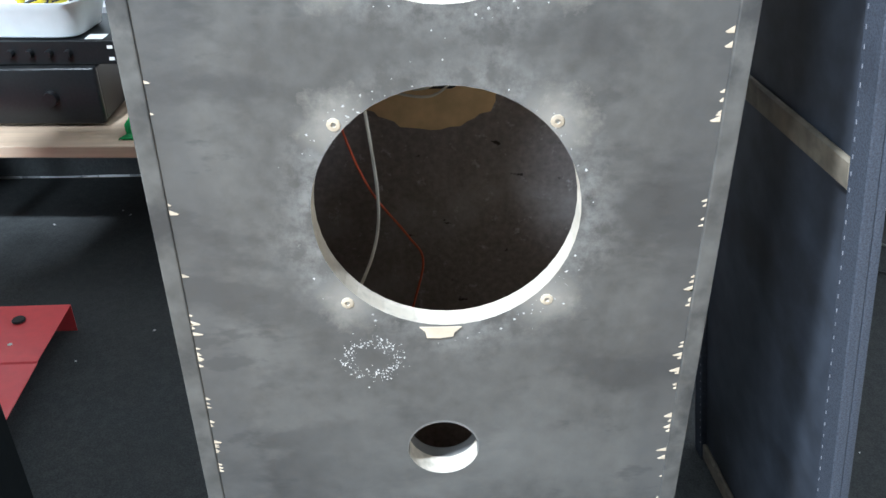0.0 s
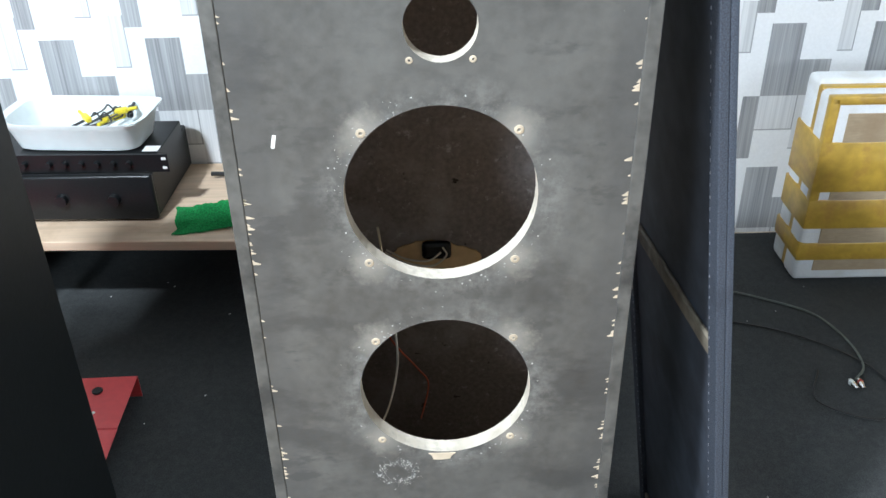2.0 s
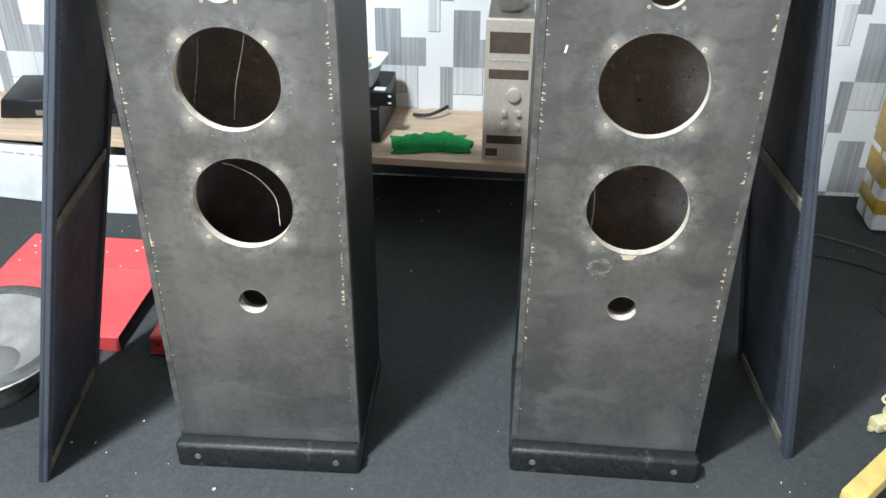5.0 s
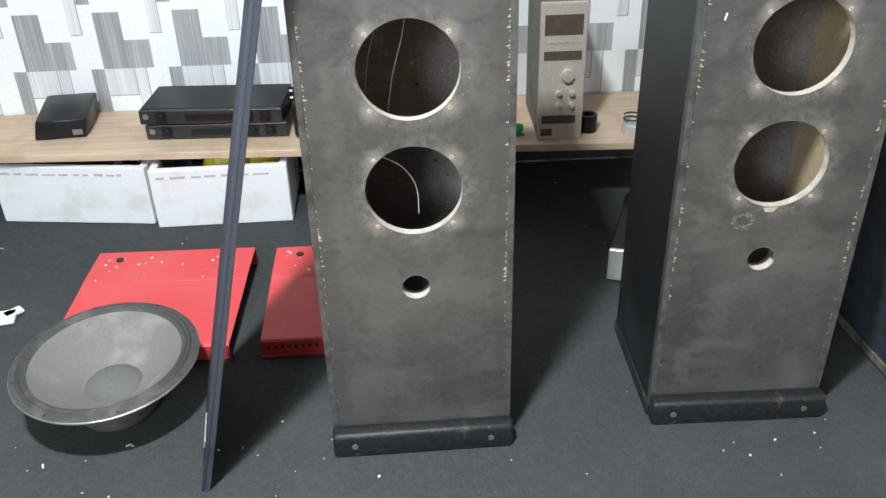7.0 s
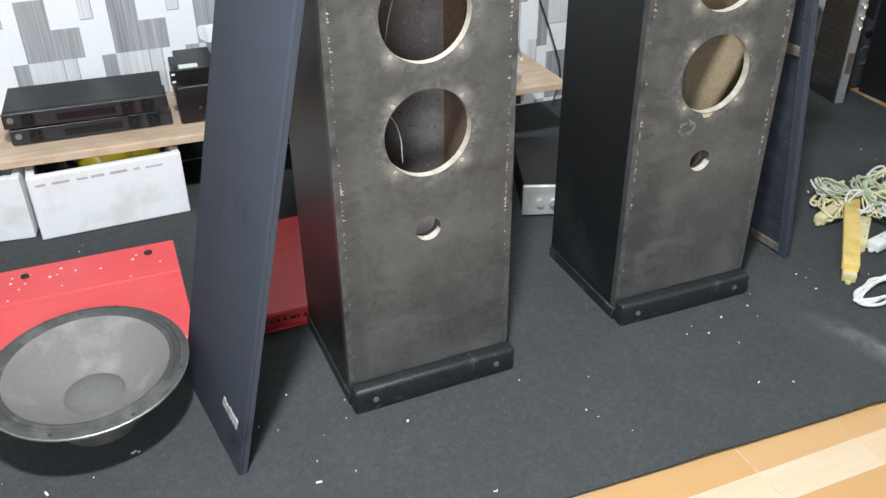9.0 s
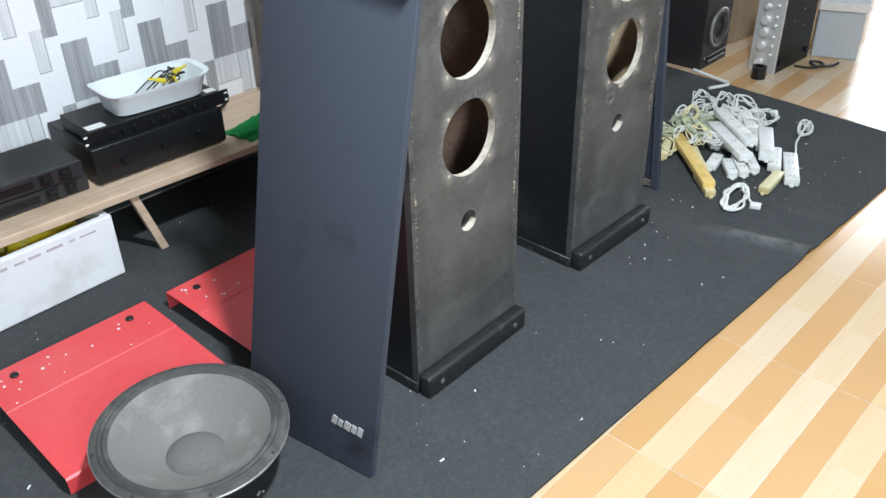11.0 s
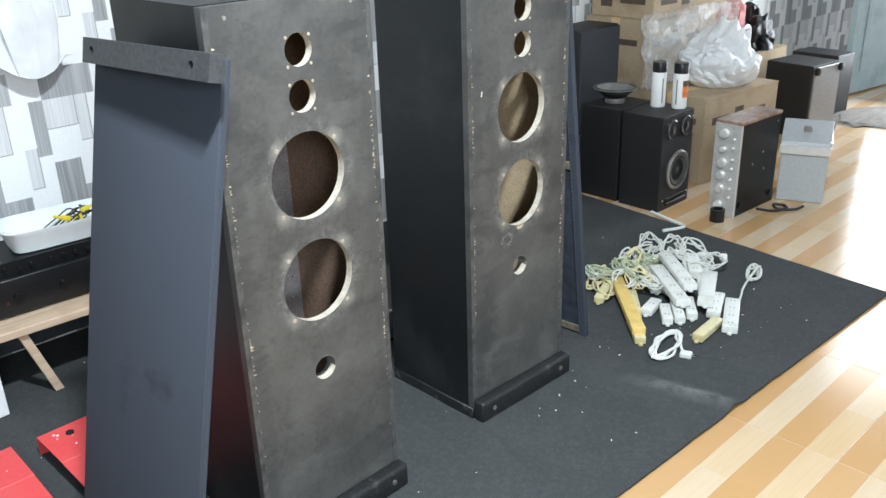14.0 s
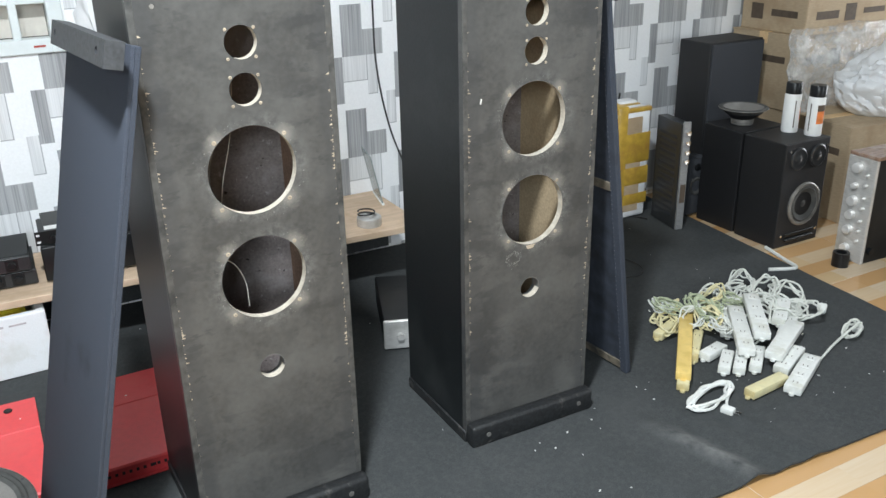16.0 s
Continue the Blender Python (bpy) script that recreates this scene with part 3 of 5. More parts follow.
def cabinet(pos, seed, inner, label, yaw=0.0):
    rng = random.Random(seed)
    c = thing("speaker_cabinet", label, "speaker cabinet", pose(*pos, 0, 0, yaw), "pair of empty speaker cabinets")
    t = 0.018
    part("front_panel", turn(pierced(CW, CH - 0.004, t, HOLES), Matrix.Translation((0, 0.02, 0.002))), [M["baffle"], M["rawwood"]], c, "dusty worn black front with round holes")
    for x0, x1 in ((-0.0005, 0.0125), (CW - 0.0125, CW + 0.0005)):
        part("edge_strip", box2((x0, 0.0186, 0.066), (x1, 0.0212, CH - 0.003), bevel=0.0012, seg=2), M["edgepaint"], c, "worn side edge beside the front")
    y0 = 0.02 + t
    for name, lo, hi, ins in (("side_panel", (0, y0, 0.002), (t, CD, CH), "left"), ("side_panel", (CW - t, y0, 0.002), (CW, CD, CH), "right"),
                              ("back_panel", (t, CD - t, 0.002), (CW - t, CD, CH), "back"), ("top_panel", (t, y0, CH - t), (CW - t, CD - t, CH), "top"),
                              ("bottom_panel", (t, y0, 0.03), (CW - t, CD - t, 0.03 + t), "bottom")):
        bm = box2(lo, hi)
        for f in bm.faces:
            n = f.normal
            facing = {"left": n.x > 0.5, "right": n.x < -0.5, "back": n.y < -0.5, "top": n.z < -0.5, "bottom": n.z > 0.5}[ins]
            f.material_index = 1 if facing else 0
        part(name, bm, [M["side"], M[inner] if ins == "right" else M["inside"]], c)
    pl = part("plinth", join(box2((-0.002, -0.018, 0.0), (CW + 0.004, 0.0195, 0.064), bevel=0.01, seg=3), box2((-0.004, 0.0195, 0), (CW + 0.004, CD + 0.004, 0.035), bevel=0.003)),
              M["plinth"], c, "chipped rough black plinth", True)
    for x in (0.045, 0.335):
        part("screw", turn(cyl(0.0065, 0.003, seg=12), pose(x, -0.017, 0.034, 90)), M["steel"], pl, "bright screw head", True)
    # drill holes with bare wood rims round each driver hole
    for hx, hz, r in HOLES[:4]:
        d, s = (0.07, 0.067) if r > 0.05 else (0.027, 0.027)
        for sx in (-d, d):
            for sz in (-s, s):
                q = 0.0042 if r > 0.05 else 0.003
                part("screw_hole", turn(lathe([(q * 0.35, 0), (q * 0.45, 0.0012), (q, 0.0008), (q * 1.1, 0)], 10), pose(hx + sx, 0.0201, hz + sz, 90)), M["screwhole"], c)
    part("paint_chips", join(chip_mesh(rng, 0.013, 1, 64, 0.12, 1.15), chip_mesh(rng, CW - 0.013, -1, 64, 0.12, 1.15)), M["chip"], c, "pale chips of bare wood", kind="stuff")
    part("paint_flecks", fleck_mesh(rng), M["fleck"], c, "pale flecks round the driver holes", kind="stuff")
    hx, hz, r = HOLES[4]
    part("port_tube", turn(lathe([(r + 0.001, 0), (r + 0.003, 0), (r + 0.003, 0.03), (r - 0.0005, 0.03), (r - 0.0005, 0.0), (r + 0.001, 0)], 32), pose(hx, 0.0203, hz, -90)), M["porttube"], c, "grey port tube", True)
    # top corner screws
    for x in (0.045, 0.33):
        part("screw", turn(cyl(0.0042, 0.0015, seg=12), pose(x, 0.0203, 1.163, 90)), M["steel"], c, "", True)
    return c


cab_r = cabinet((0.0, -0.002, 0), 3, "inside_tan", "tall empty black wooden speaker cabinet with bare chipboard inside, worn paint")
cab_l = cabinet((-0.696, -0.054, 0), 8, "inside_brown", "tall empty black wooden speaker cabinet, scuffed, panel leaning on it", 1.6)
# the broken lip under the lower hole, and the torn patch of bare board inside
def lip_mesh():
    bm = bmesh.new()
    pts = ((0.175, 0.5222), (0.179, 0.5185), (0.18, 0.5132), (0.189, 0.5126), (0.199, 0.514), (0.2, 0.5178), (0.205, 0.5222))
    a = [bm.verts.new((x, 0.0188, z)) for x, z in pts]
    b = [bm.verts.new((x, 0.0206, z)) for x, z in pts]
    bm.faces.new(a)
    for i in range(len(pts)):
        j = (i + 1) % len(pts)
        bm.faces.new((a[i], b[i], b[j], a[j]))
    bmesh.ops.recalc_face_normals(bm, faces=bm.faces)
    return bm


part("chipped_lip", lip_mesh(), M["chip"], cab_r, "bare wood chip under the hole")


def fleck_ring(cx, cz, r, n, seed):
    rng = random.Random(seed)
    bm = bmesh.new()
    for _ in range(n):
        a, d = rng.uniform(0, 6.283), r + rng.gauss(0, 0.0035)
        x, z, s = cx + d * math.cos(a), cz + 0.85 * d * math.sin(a), rng.choice((0.0004, 0.0006, 0.0009, 0.0014))
        ring = [(x + s * rng.uniform(0.5, 1.4) * math.cos(1.2566 * i), z + s * rng.uniform(0.5, 1.4) * math.sin(1.2566 * i)) for i in range(5)]
        lo = [bm.verts.new((u, 0.0203, w)) for u, w in ring]
        top = bm.verts.new((x, 0.0196, z))
        for i in range(5):
            bm.faces.new((lo[i], lo[(i + 1) % 5], top))
    bmesh.ops.recalc_face_normals(bm, faces=bm.faces)
    return bm


part("scuff_ring", fleck_ring(0.14, 0.494, 0.019, 260, 6), M["fleck"], cab_r, "ring-shaped pale scuff", kind="stuff")
part("paint_chip", turn(bx(0.0035, 0.001, 0.013, bevel=0.0004), pose(0.047, 0.0199, 0.9, 0, 12, 0)), M["crumb"], cab_r, "white chip")


def ragged(cx, cz, rx, rz, y, seed, t=0.003):
    rng = random.Random(seed)
    bm = bmesh.new()
    n = 40
    ring = []
    for i in range(n):
        a = 2 * math.pi * i / n
        k = 1 + 0.16 * noise.noise((math.cos(a) * 2 + seed, math.sin(a) * 2, 0)) + rng.uniform(-0.05, 0.05)
        ring.append((cx + rx * k * math.cos(a), cz + rz * k * math.sin(a)))
    lo = [bm.verts.new((x, y, z)) for x, z in ring]
    hi = [bm.verts.new((x, y - t, z)) for x, z in ring]
    bm.faces.new(hi)
    for i in range(n):
        bm.faces.new((lo[i], lo[(i + 1) % n], hi[(i + 1) % n], hi[i]))
    bmesh.ops.recalc_face_normals(bm, faces=bm.faces)
    return bm


M["tanboard"] = mat("bare_tan_board", (0.66, 0.46, 0.25), 0.8, noise_scale=60, vary=0.12)
patch = part("torn_patch", ragged(0.185, 0.582, 0.064, 0.034, CD - 0.0185, 5), M["tanboard"], cab_r, "torn patch of bare tan board")
part("terminal_block", box2((0.172, CD - 0.03, 0.592), (0.212, CD - 0.0215, 0.618), bevel=0.006, seg=2), M["blackplastic"], cab_r)


def wires(c, lines):
    for name, m, r, pts in lines:
        part(name, tube(pts, r, 6, 10), M[m], c, smooth=True)


wires(cab_r, (("white_wire", "whitewire", 0.0016, ((0.122, 0.2, 0.71), (0.13, 0.2, 0.62), (0.137, 0.2, 0.545), (0.136, 0.185, 0.505), (0.126, 0.13, 0.492), (0.108, 0.08, 0.485))),
              ("red_wire", "redwire", 0.0012, ((0.1, 0.21, 0.64), (0.112, 0.21, 0.585), (0.132, 0.21, 0.534), (0.162, 0.21, 0.49), (0.176, 0.21, 0.462), (0.165, 0.19, 0.42))),
              ("white_wire", "whitewire", 0.0014, ((0.122, CD - 0.03, 0.606), (0.15, CD - 0.035, 0.592), (0.185, CD - 0.04, 0.589), (0.205, CD - 0.036, 0.602), (0.2, CD - 0.03, 0.612))),
              ("white_wire", "whitewire", 0.0014, ((0.124, CD - 0.03, 0.61), (0.15, CD - 0.035, 0.598), (0.18, CD - 0.04, 0.597), (0.198, CD - 0.034, 0.606))),
              ("red_wire", "redwire", 0.002, ((0.1, 0.15, 0.06), (0.15, 0.1, 0.055), (0.22, 0.12, 0.055), (0.25, 0.2, 0.055)))))
wires(cab_l, (("white_wire", "whitewire", 0.001, ((0.205, 0.13, 1.02), (0.2, 0.145, 0.93), (0.188, 0.15, 0.86), (0.168, 0.15, 0.79), (0.156, 0.15, 0.72))),
              ("white_wire", "whitewire", 0.0012, ((0.13, 0.13, 0.64), (0.142, 0.16, 0.62), (0.18, 0.18, 0.585), (0.205, 0.2, 0.53), (0.208, 0.2, 0.47))),
              ("thin_wire", "steel", 0.0008, ((0.14, 0.06, 0.9), (0.125, 0.08, 0.84), (0.115, 0.06, 0.77)))))


# ---- grille panels leaning on the cabinets' outer sides ----
def grille_panel(o, along, up, w, h, label, outward):
    """Local x runs along the width, z up the panel; the cloth faces `outward` (-1: local -y)."""
    p = thing("grille_panel", label, "grille panel", plane_frame(o, along, up), "pair of grille panels")
    s = outward
    ya, yb2 = (0.0, 0.02) if s < 0 else (-0.02, 0.0)
    face = 0.008
    f0, f1 = (0.0, face) if s < 0 else (-face, 0.0)
    part("cloth_face", box2((0, f0, 0), (w, f1, h), bevel=0.0015, seg=2), M["fabric"], p, "taut blue-grey cloth", True)
    b0, b1 = (face, 0.018) if s < 0 else (-0.018, -face)
    part("stile", box2((0.0, b0, 0), (0.026, b1, h), bevel=0.0012), M["fabric"], p)
    part("stile", box2((w - 0.026, b0, 0), (w, b1, h), bevel=0.0012), M["fabric"], p)
    k0, k1 = (face, face + 0.003) if s < 0 else (-face - 0.003, -face)
    part("backing", box2((0.026, k0, 0.004), (w - 0.026, k1, h - 0.004)), M["backing"], p, "blue-black backing")
    c0, c1 = (face + 0.003, 0.017) if s < 0 else (-0.017, -face - 0.003)
    for z, m in ((0.02, "batten"), (0.6, "batten"), (h - 0.03, "panelblack")):
        part("batten", box2((0.026, c0, z - 0.013), (w - 0.026, c1, z + 0.013), bevel=0.002), M[m], p, "dusty wooden batten" if m == "batten" else "")
    st = [box2((x, b1 - 0.0005 if s < 0 else b0 - 0.0005, z), (x + 0.0008, b1 + 0.0005 if s < 0 else b0 + 0.0005, z + 0.0035)) for x in (0.021, w - 0.022) for z in [0.03 + 0.014 * i for i in range(74)]]
    part("stitching", join(*st), M["thread"], p, "row of pale stitches", kind="stuff")
    return p


def cap_bar(p, x0, x1, z0, depth, s, yaw=0.0):
    bar = pierced(x1 - x0, 0.046, depth, ((0.03, 0.024, 0.007), (x1 - x0 - 0.05, 0.024, 0.007)), 14)
    y = -depth - 0.001 if s < 0 else 0.001
    part("cap_bar", turn(bar, pose(x0, y, z0, 0, 0, -yaw)), [M["capbar"], M["panelblack"]], p, "black wooden end bar with two bolt holes")


# the panel beside the other cabinet: cloth faces away from the cabinet
pl_o, pl_b = Vector((-0.965, -0.149, 0.006)), Vector((-1.02, 0.215, 0.006))
pl_t = Vector((-0.715, -0.126, 1.068))
panel_l = grille_panel(pl_b, pl_o - pl_b, pl_t - pl_o, (pl_o - pl_b).length, 1.135, "blue-grey cloth grille panel leaning on the cabinet's side", -1)
cap_bar(panel_l, 0.012, 0.402, 1.096, 0.032, -1, 3.0)
for i, (x, w, h) in enumerate(((0.25, 0.014, 0.021), (0.267, 0.013, 0.018), (0.284, 0.018, 0.021), (0.305, 0.013, 0.02), (0.321, 0.014, 0.022))):
    part("emblem_bar", turn(box2((0, -0.003, 0), (w, -0.0005, h), bevel=0.0008), pose(x, 0, 0.093 - i * 0.0006, 0, 12, 0)), M["silver"], panel_l, "small silver badge")
pr_o, pr_b = Vector((0.603, 0.076, 0.006)), Vector((0.575, 0.43, 0.006))
pr_t = Vector((0.45, 0.062, 1.075))
panel_r = grille_panel(pr_o, pr_b - pr_o, pr_t - pr_o, (pr_b - pr_o).length, 1.135, "blue-grey cloth grille panel, black wooden back with battens", -1)
cap_bar(panel_r, -0.012, 0.36, 1.095, 0.03, -1)


# ---- loose woofer on the mat ----
M["dustcap"] = mat("paper_dust_cap", (0.13, 0.126, 0.12), 0.8, noise_scale=160, vary=0.1, bump=0.15)


def woofer(m, r, label, group="", shrink=1.0):
    w = thing("woofer", label, "woofer", m, group)
    k = r / 0.193
    pr = lambda *q: [(a * k, b * k) for a, b in q]
    part("frame", lathe(pr((0.193, 0.132), (0.194, 0.138), (0.19, 0.141), (0.181, 0.142), (0.178, 0.138), (0.172, 0.128), (0.15, 0.1), (0.148, 0.098), (0.17, 0.124), (0.186, 0.131), (0.193, 0.132)), 56), M["rubber"], w, "black steel rim", True)
    part("surround", lathe(pr((0.18, 0.1405), (0.176, 0.145), (0.171, 0.1405), (0.166, 0.145), (0.161, 0.141), (0.157, 0.139), (0.157, 0.136), (0.18, 0.137)), 56), M["rubber"], w, "pleated surround", True)
    part("cone", lathe(pr((0.158, 0.14), (0.135, 0.117), (0.1, 0.088), (0.052, 0.062), (0.052, 0.058), (0.1, 0.083), (0.158, 0.136)), 56), M["cone"], w, "grey paper cone", True)
    part("rim_edge", lathe(pr((0.1935, 0.132), (0.1955, 0.134), (0.1955, 0.137), (0.1935, 0.1385)), 56), M["steel"], w, "worn bare steel edge", True)
    part("dust_cap", lathe(pr((0.06, 0.066), (0.053, 0.072), (0.038, 0.078), (0.02, 0.081), (0, 0.082)), 40), M["dustcap"], w, "", True)
    part("basket", lathe(pr((0.17, 0.124), (0.13, 0.085), (0.098, 0.056), (0.09, 0.05), (0.088, 0.053), (0.126, 0.088), (0.166, 0.126)), 48), M["blackmetal"], w, "", True)
    part("magnet", lathe(pr((0, 0), (0.08, 0), (0.086, 0.004), (0.088, 0.008), (0.088, 0.02), (0.082, 0.022), (0.082, 0.026), (0.09, 0.028), (0.092, 0.05), (0, 0.052)), 40), M["steel"], w, "dull steel magnet", True)
    for i in range(8):
        a = math.pi * (2 * i + 1) / 8
        part("bolt_hole", cyl(0.0035 * k, 0.0008, (0.1865 * k * math.cos(a), 0.1865 * k * math.sin(a), 0.1412 * k), 10), M["panelblack"], w)
    return w


woofer(pose(-1.207, 0.136, 0.006, 3, 0, 0), 0.202, "large loose woofer lying face up on the black mat")


# ---- red sheet-metal covers ----
def red_cover(name, m, w, d, h, step, label, spots, vents):
    c = thing(name, label, "metal cover", m, "red metal covers")
    t = 0.0016
    bm = bmesh.new()
    # bent sheet: rear flange, flat top, crease, front top, front lip
    prof = [(d, 0.0), (d, h), (step, h - 0.001), (step - 0.003, h - 0.003), (0.006, h - 0.012), (0.0, h - 0.016), (0.0, 0.0)]
    prof2 = [(y - (t if i in (0, 1) else 0) + (t if i > 4 else 0), z - (t if 0 < i < 6 else 0)) for i, (y, z) in enumerate(prof)]
    a = [[bm.verts.new((x, y, z)) for y, z in prof] for x in (0, w)]
    b = [[bm.verts.new((x, y, z)) for y, z in prof2] for x in (0, w)]
    for i in range(len(prof) - 1):
        bm.faces.new((a[0][i], a[1][i], a[1][i + 1], a[0][i + 1]))
        bm.faces.new((b[0][i], b[0][i + 1], b[1][i + 1], b[1][i]))
        for q in (0, 1):
            bm.faces.new((a[q][i], a[q][i + 1], b[q][i + 1], b[q][i]))
    bmesh.ops.recalc_face_normals(bm, faces=bm.faces)
    part("sheet", bm, M["red"], c, "bent red enamelled sheet")
    for x in (0.07, w - 0.07):
        part("rubber_foot", cyl(0.011, 0.004, (x, d - 0.045, h), 16, 0.001), M["blackplastic"], c, "small black rubber foot", True)
    rng = random.Random(spots)
    sp = [cyl(rng.uniform(0.002, 0.0045), 0.0006, (rng.choice((rng.uniform(0.02, 0.13), rng.uniform(w - 0.16, w - 0.03), rng.uniform(0.05, w - 0.05))), rng.uniform(step + 0.01, d - 0.02), h - 0.0003), 8) for _ in range(16)]
    part("paint_specks", join(*sp), M["crumb"], c, "white paint specks", kind="stuff")
    if vents:
        n = 26
        for i in range(n):
            x = 0.015 + i * (w - 0.03) / n
            wide = 0.014 if i == 8 else 0.007
            part("vent_slot", box2((x, -0.0012, h * 0.34), (x + wide, 0.0005, h * 0.5), bevel=0.0004), M["panelblack"], c)
        part("front_lip", box2((0.0, -0.012, 0.0), (w, -0.0015, 0.0025), bevel=0.0006), M["red"], c, "bent bottom lip")
    return c


red_cover("metal_cover", pose(-1.424, 0.295, 0.006, 0, 0, -0.5), 0.448, 0.45, 0.056, 0.29, "red enamelled sheet-metal cover with white specks on the mat", 4, False)
red_cover("metal_cover", pose(-0.9, 0.3, 0.006, 0, 0, 1.2), 0.472, 0.436, 0.054, 0.28, "red enamelled sheet-metal cover with vented front edge", 9, True)


# ---- low bench along the wall ----
BENCH = Matrix.Translation((0, 0, -0.02))


def on_bench(*q):
    return BENCH @ pose(*q)



def bench():
    b = thing("bench", "low rough pine bench standing along the papered wall", "bench", BENCH)
    bm = bmesh.new()
    pts = [(-2.4, 1.067), (0.37, 0.945), (0.37, 1.385), (-2.4, 1.385)]
    lo = [bm.verts.new((x, y, 0.246)) for x, y in pts]
    hi = [bm.verts.new((x, y, 0.27)) for x, y in pts]
    bm.faces.new(lo[::-1]), bm.faces.new(hi)
    for i in range(4):
        bm.faces.new((lo[i], lo[(i + 1) % 4], hi[(i + 1) % 4], hi[i]))
    bmesh.ops.bevel(bm, geom=bm.edges[:], offset=0.002, segments=1, affect="EDGES")
    part("top", bm, M["pine"], b, "raw pine board")
    for x in (-2.2, -0.78):
        y = 1.1 - 0.054 * (x + 2.4)
        part("leg", turn(box2((-0.012, -0.01, 0), (0.012, 0.01, 0.255)), pose(x + 0.048, y + 0.03, 0.005, 4, -18, 0)), M["pine"], b, "slanting pine leg")
    return b


bench()


# ---- polystyrene boxes under the bench ----
def foam_box(m, w, d, h, label):
    f = thing("foam_box", label, "foam box", m, "foam boxes under the bench")
    t = 0.024
    for lo, hi in (((0, 0, 0), (w, t, h)), ((0, d - t, 0), (w, d, h)), ((0, t, 0), (t, d - t, h)), ((w - t, t, 0), (w, d - t, h))):
        part("wall", box2(lo, hi, bevel=0.004, seg=2), M["foam"], f)
    part("bottom", box2((t, t, 0), (w - t, d - t, t)), M["foam"], f)
    x = 0.02
    rng = random.Random(int(w * 1000))
    while x < w - 0.06:
        q = rng.uniform(0.015, 0.05)
        part("faded_print", box2((x, -0.0008, h - 0.03), (x + q, 0.0002, h - 0.03 + rng.uniform(0.005, 0.009))), M["printgrey"], f, "faded printed writing")
        x += q + rng.uniform(0.006, 0.02)
    return f


M["printgrey"] = mat("faded_print", (0.5, 0.46, 0.47), 0.7, vary=0.2)


def lump(w, d, h, seed, n=26, rough=0.3, freq=9.0):
    """A crumpled heap, flat below."""
    bm = bmesh.new()
    bmesh.ops.create_icosphere(bm, subdivisions=4, radius=1)
    for v in bm.verts:
        k = 1 + rough * noise.noise(v.co * freq * 0.2 + Vector((seed, 0, 0))) + rough * 0.55 * abs(noise.noise(v.co * freq * 0.55 + Vector((0, seed, 0)))) + rough * 0.25 * noise.noise(v.co * freq * 1.6)
        v.co = Vector((v.co.x * k * w / 2, v.co.y * k * d / 2, max(0.0, v.co.z * k) * h))
    return bm


foam_box(pose(-1.318, 0.985, 0.006, 0, 0, 1.5), 0.423, 0.3, 0.198, "white polystyrene box holding a yellow bag under the bench")
foam_box(pose(-1.832, 1.072, 0.006, 0, 0, -7), 0.5, 0.255, 0.198, "white polystyrene box full of black bags under the bench")
single("plastic_bag", lump(0.3, 0.19, 0.19, 3.1, rough=0.35), M["yellow"], "crumpled yellow plastic bag in the foam box", "bag", pose(-1.075, 1.135, 0.032), smooth=True)
single("plastic_bag", lump(0.12, 0.18, 0.18, 5.3, rough=0.4), M["blackplastic"], "crumpled black bag in the foam box", "bag", pose(-1.23, 1.145, 0.032), smooth=True)
single("plastic_bag", lump(0.4, 0.18, 0.19, 7.7, rough=0.4), M["blackplastic"], "crumpled black bag filling the foam box", "bag", pose(-1.58, 1.17, 0.032), smooth=True)


# ---- audio equipment on the bench ----
def deck(m, label):
    d = thing("audio_deck", label, "audio deck", m, "stacked decks")
    part("case", box2((0, 0.012, 0.006), (0.44, 0.215, 0.052), bevel=0.002), M["blackmetal"], d, "black steel case")
    part("fascia", box2((-0.003, 0, 0.004), (0.443, 0.013, 0.05), bevel=0.003, seg=2), M["greymetal"], d, "glossy dark front")
    part("display", box2((0.14, -0.001, 0.014), (0.3, 0.001, 0.036)), M["blackplastic"], d)
    part("badge", turn(cyl(0.009, 0.002, seg=20), pose(0.018, -0.0002, 0.03, 90)), M["steel"], d, "round silver badge", True)
    for x in (0.065, 0.335, 0.39):
        part("knob_plate", box2((x - 0.018, -0.0015, 0.008), (x + 0.018, 0.001, 0.046), bevel=0.001), M["blackplastic"], d)
        part("knob", turn(lathe([(0, 0), (0.011, 0), (0.011, 0.008), (0.009, 0.01), (0, 0.01)], 18), pose(x, -0.0015, 0.027, 90)), M["blackplastic"], d, "", True)
    for x in (0.04, 0.4):
        for y in (0.04, 0.18):
            part("foot", cyl(0.01, 0.006, (x, y, 0), 12), M["blackplastic"], d)
    return d


d1 = deck(on_bench(-1.335, 1.115, 0.27, 0, 0, -2), "slim black audio deck with silver badge on the pine bench")
tagged(copy_thing(d1, on_bench(-1.345, 1.11, 0.322, 0, 0, -3)), "slim black audio deck stacked on another deck")


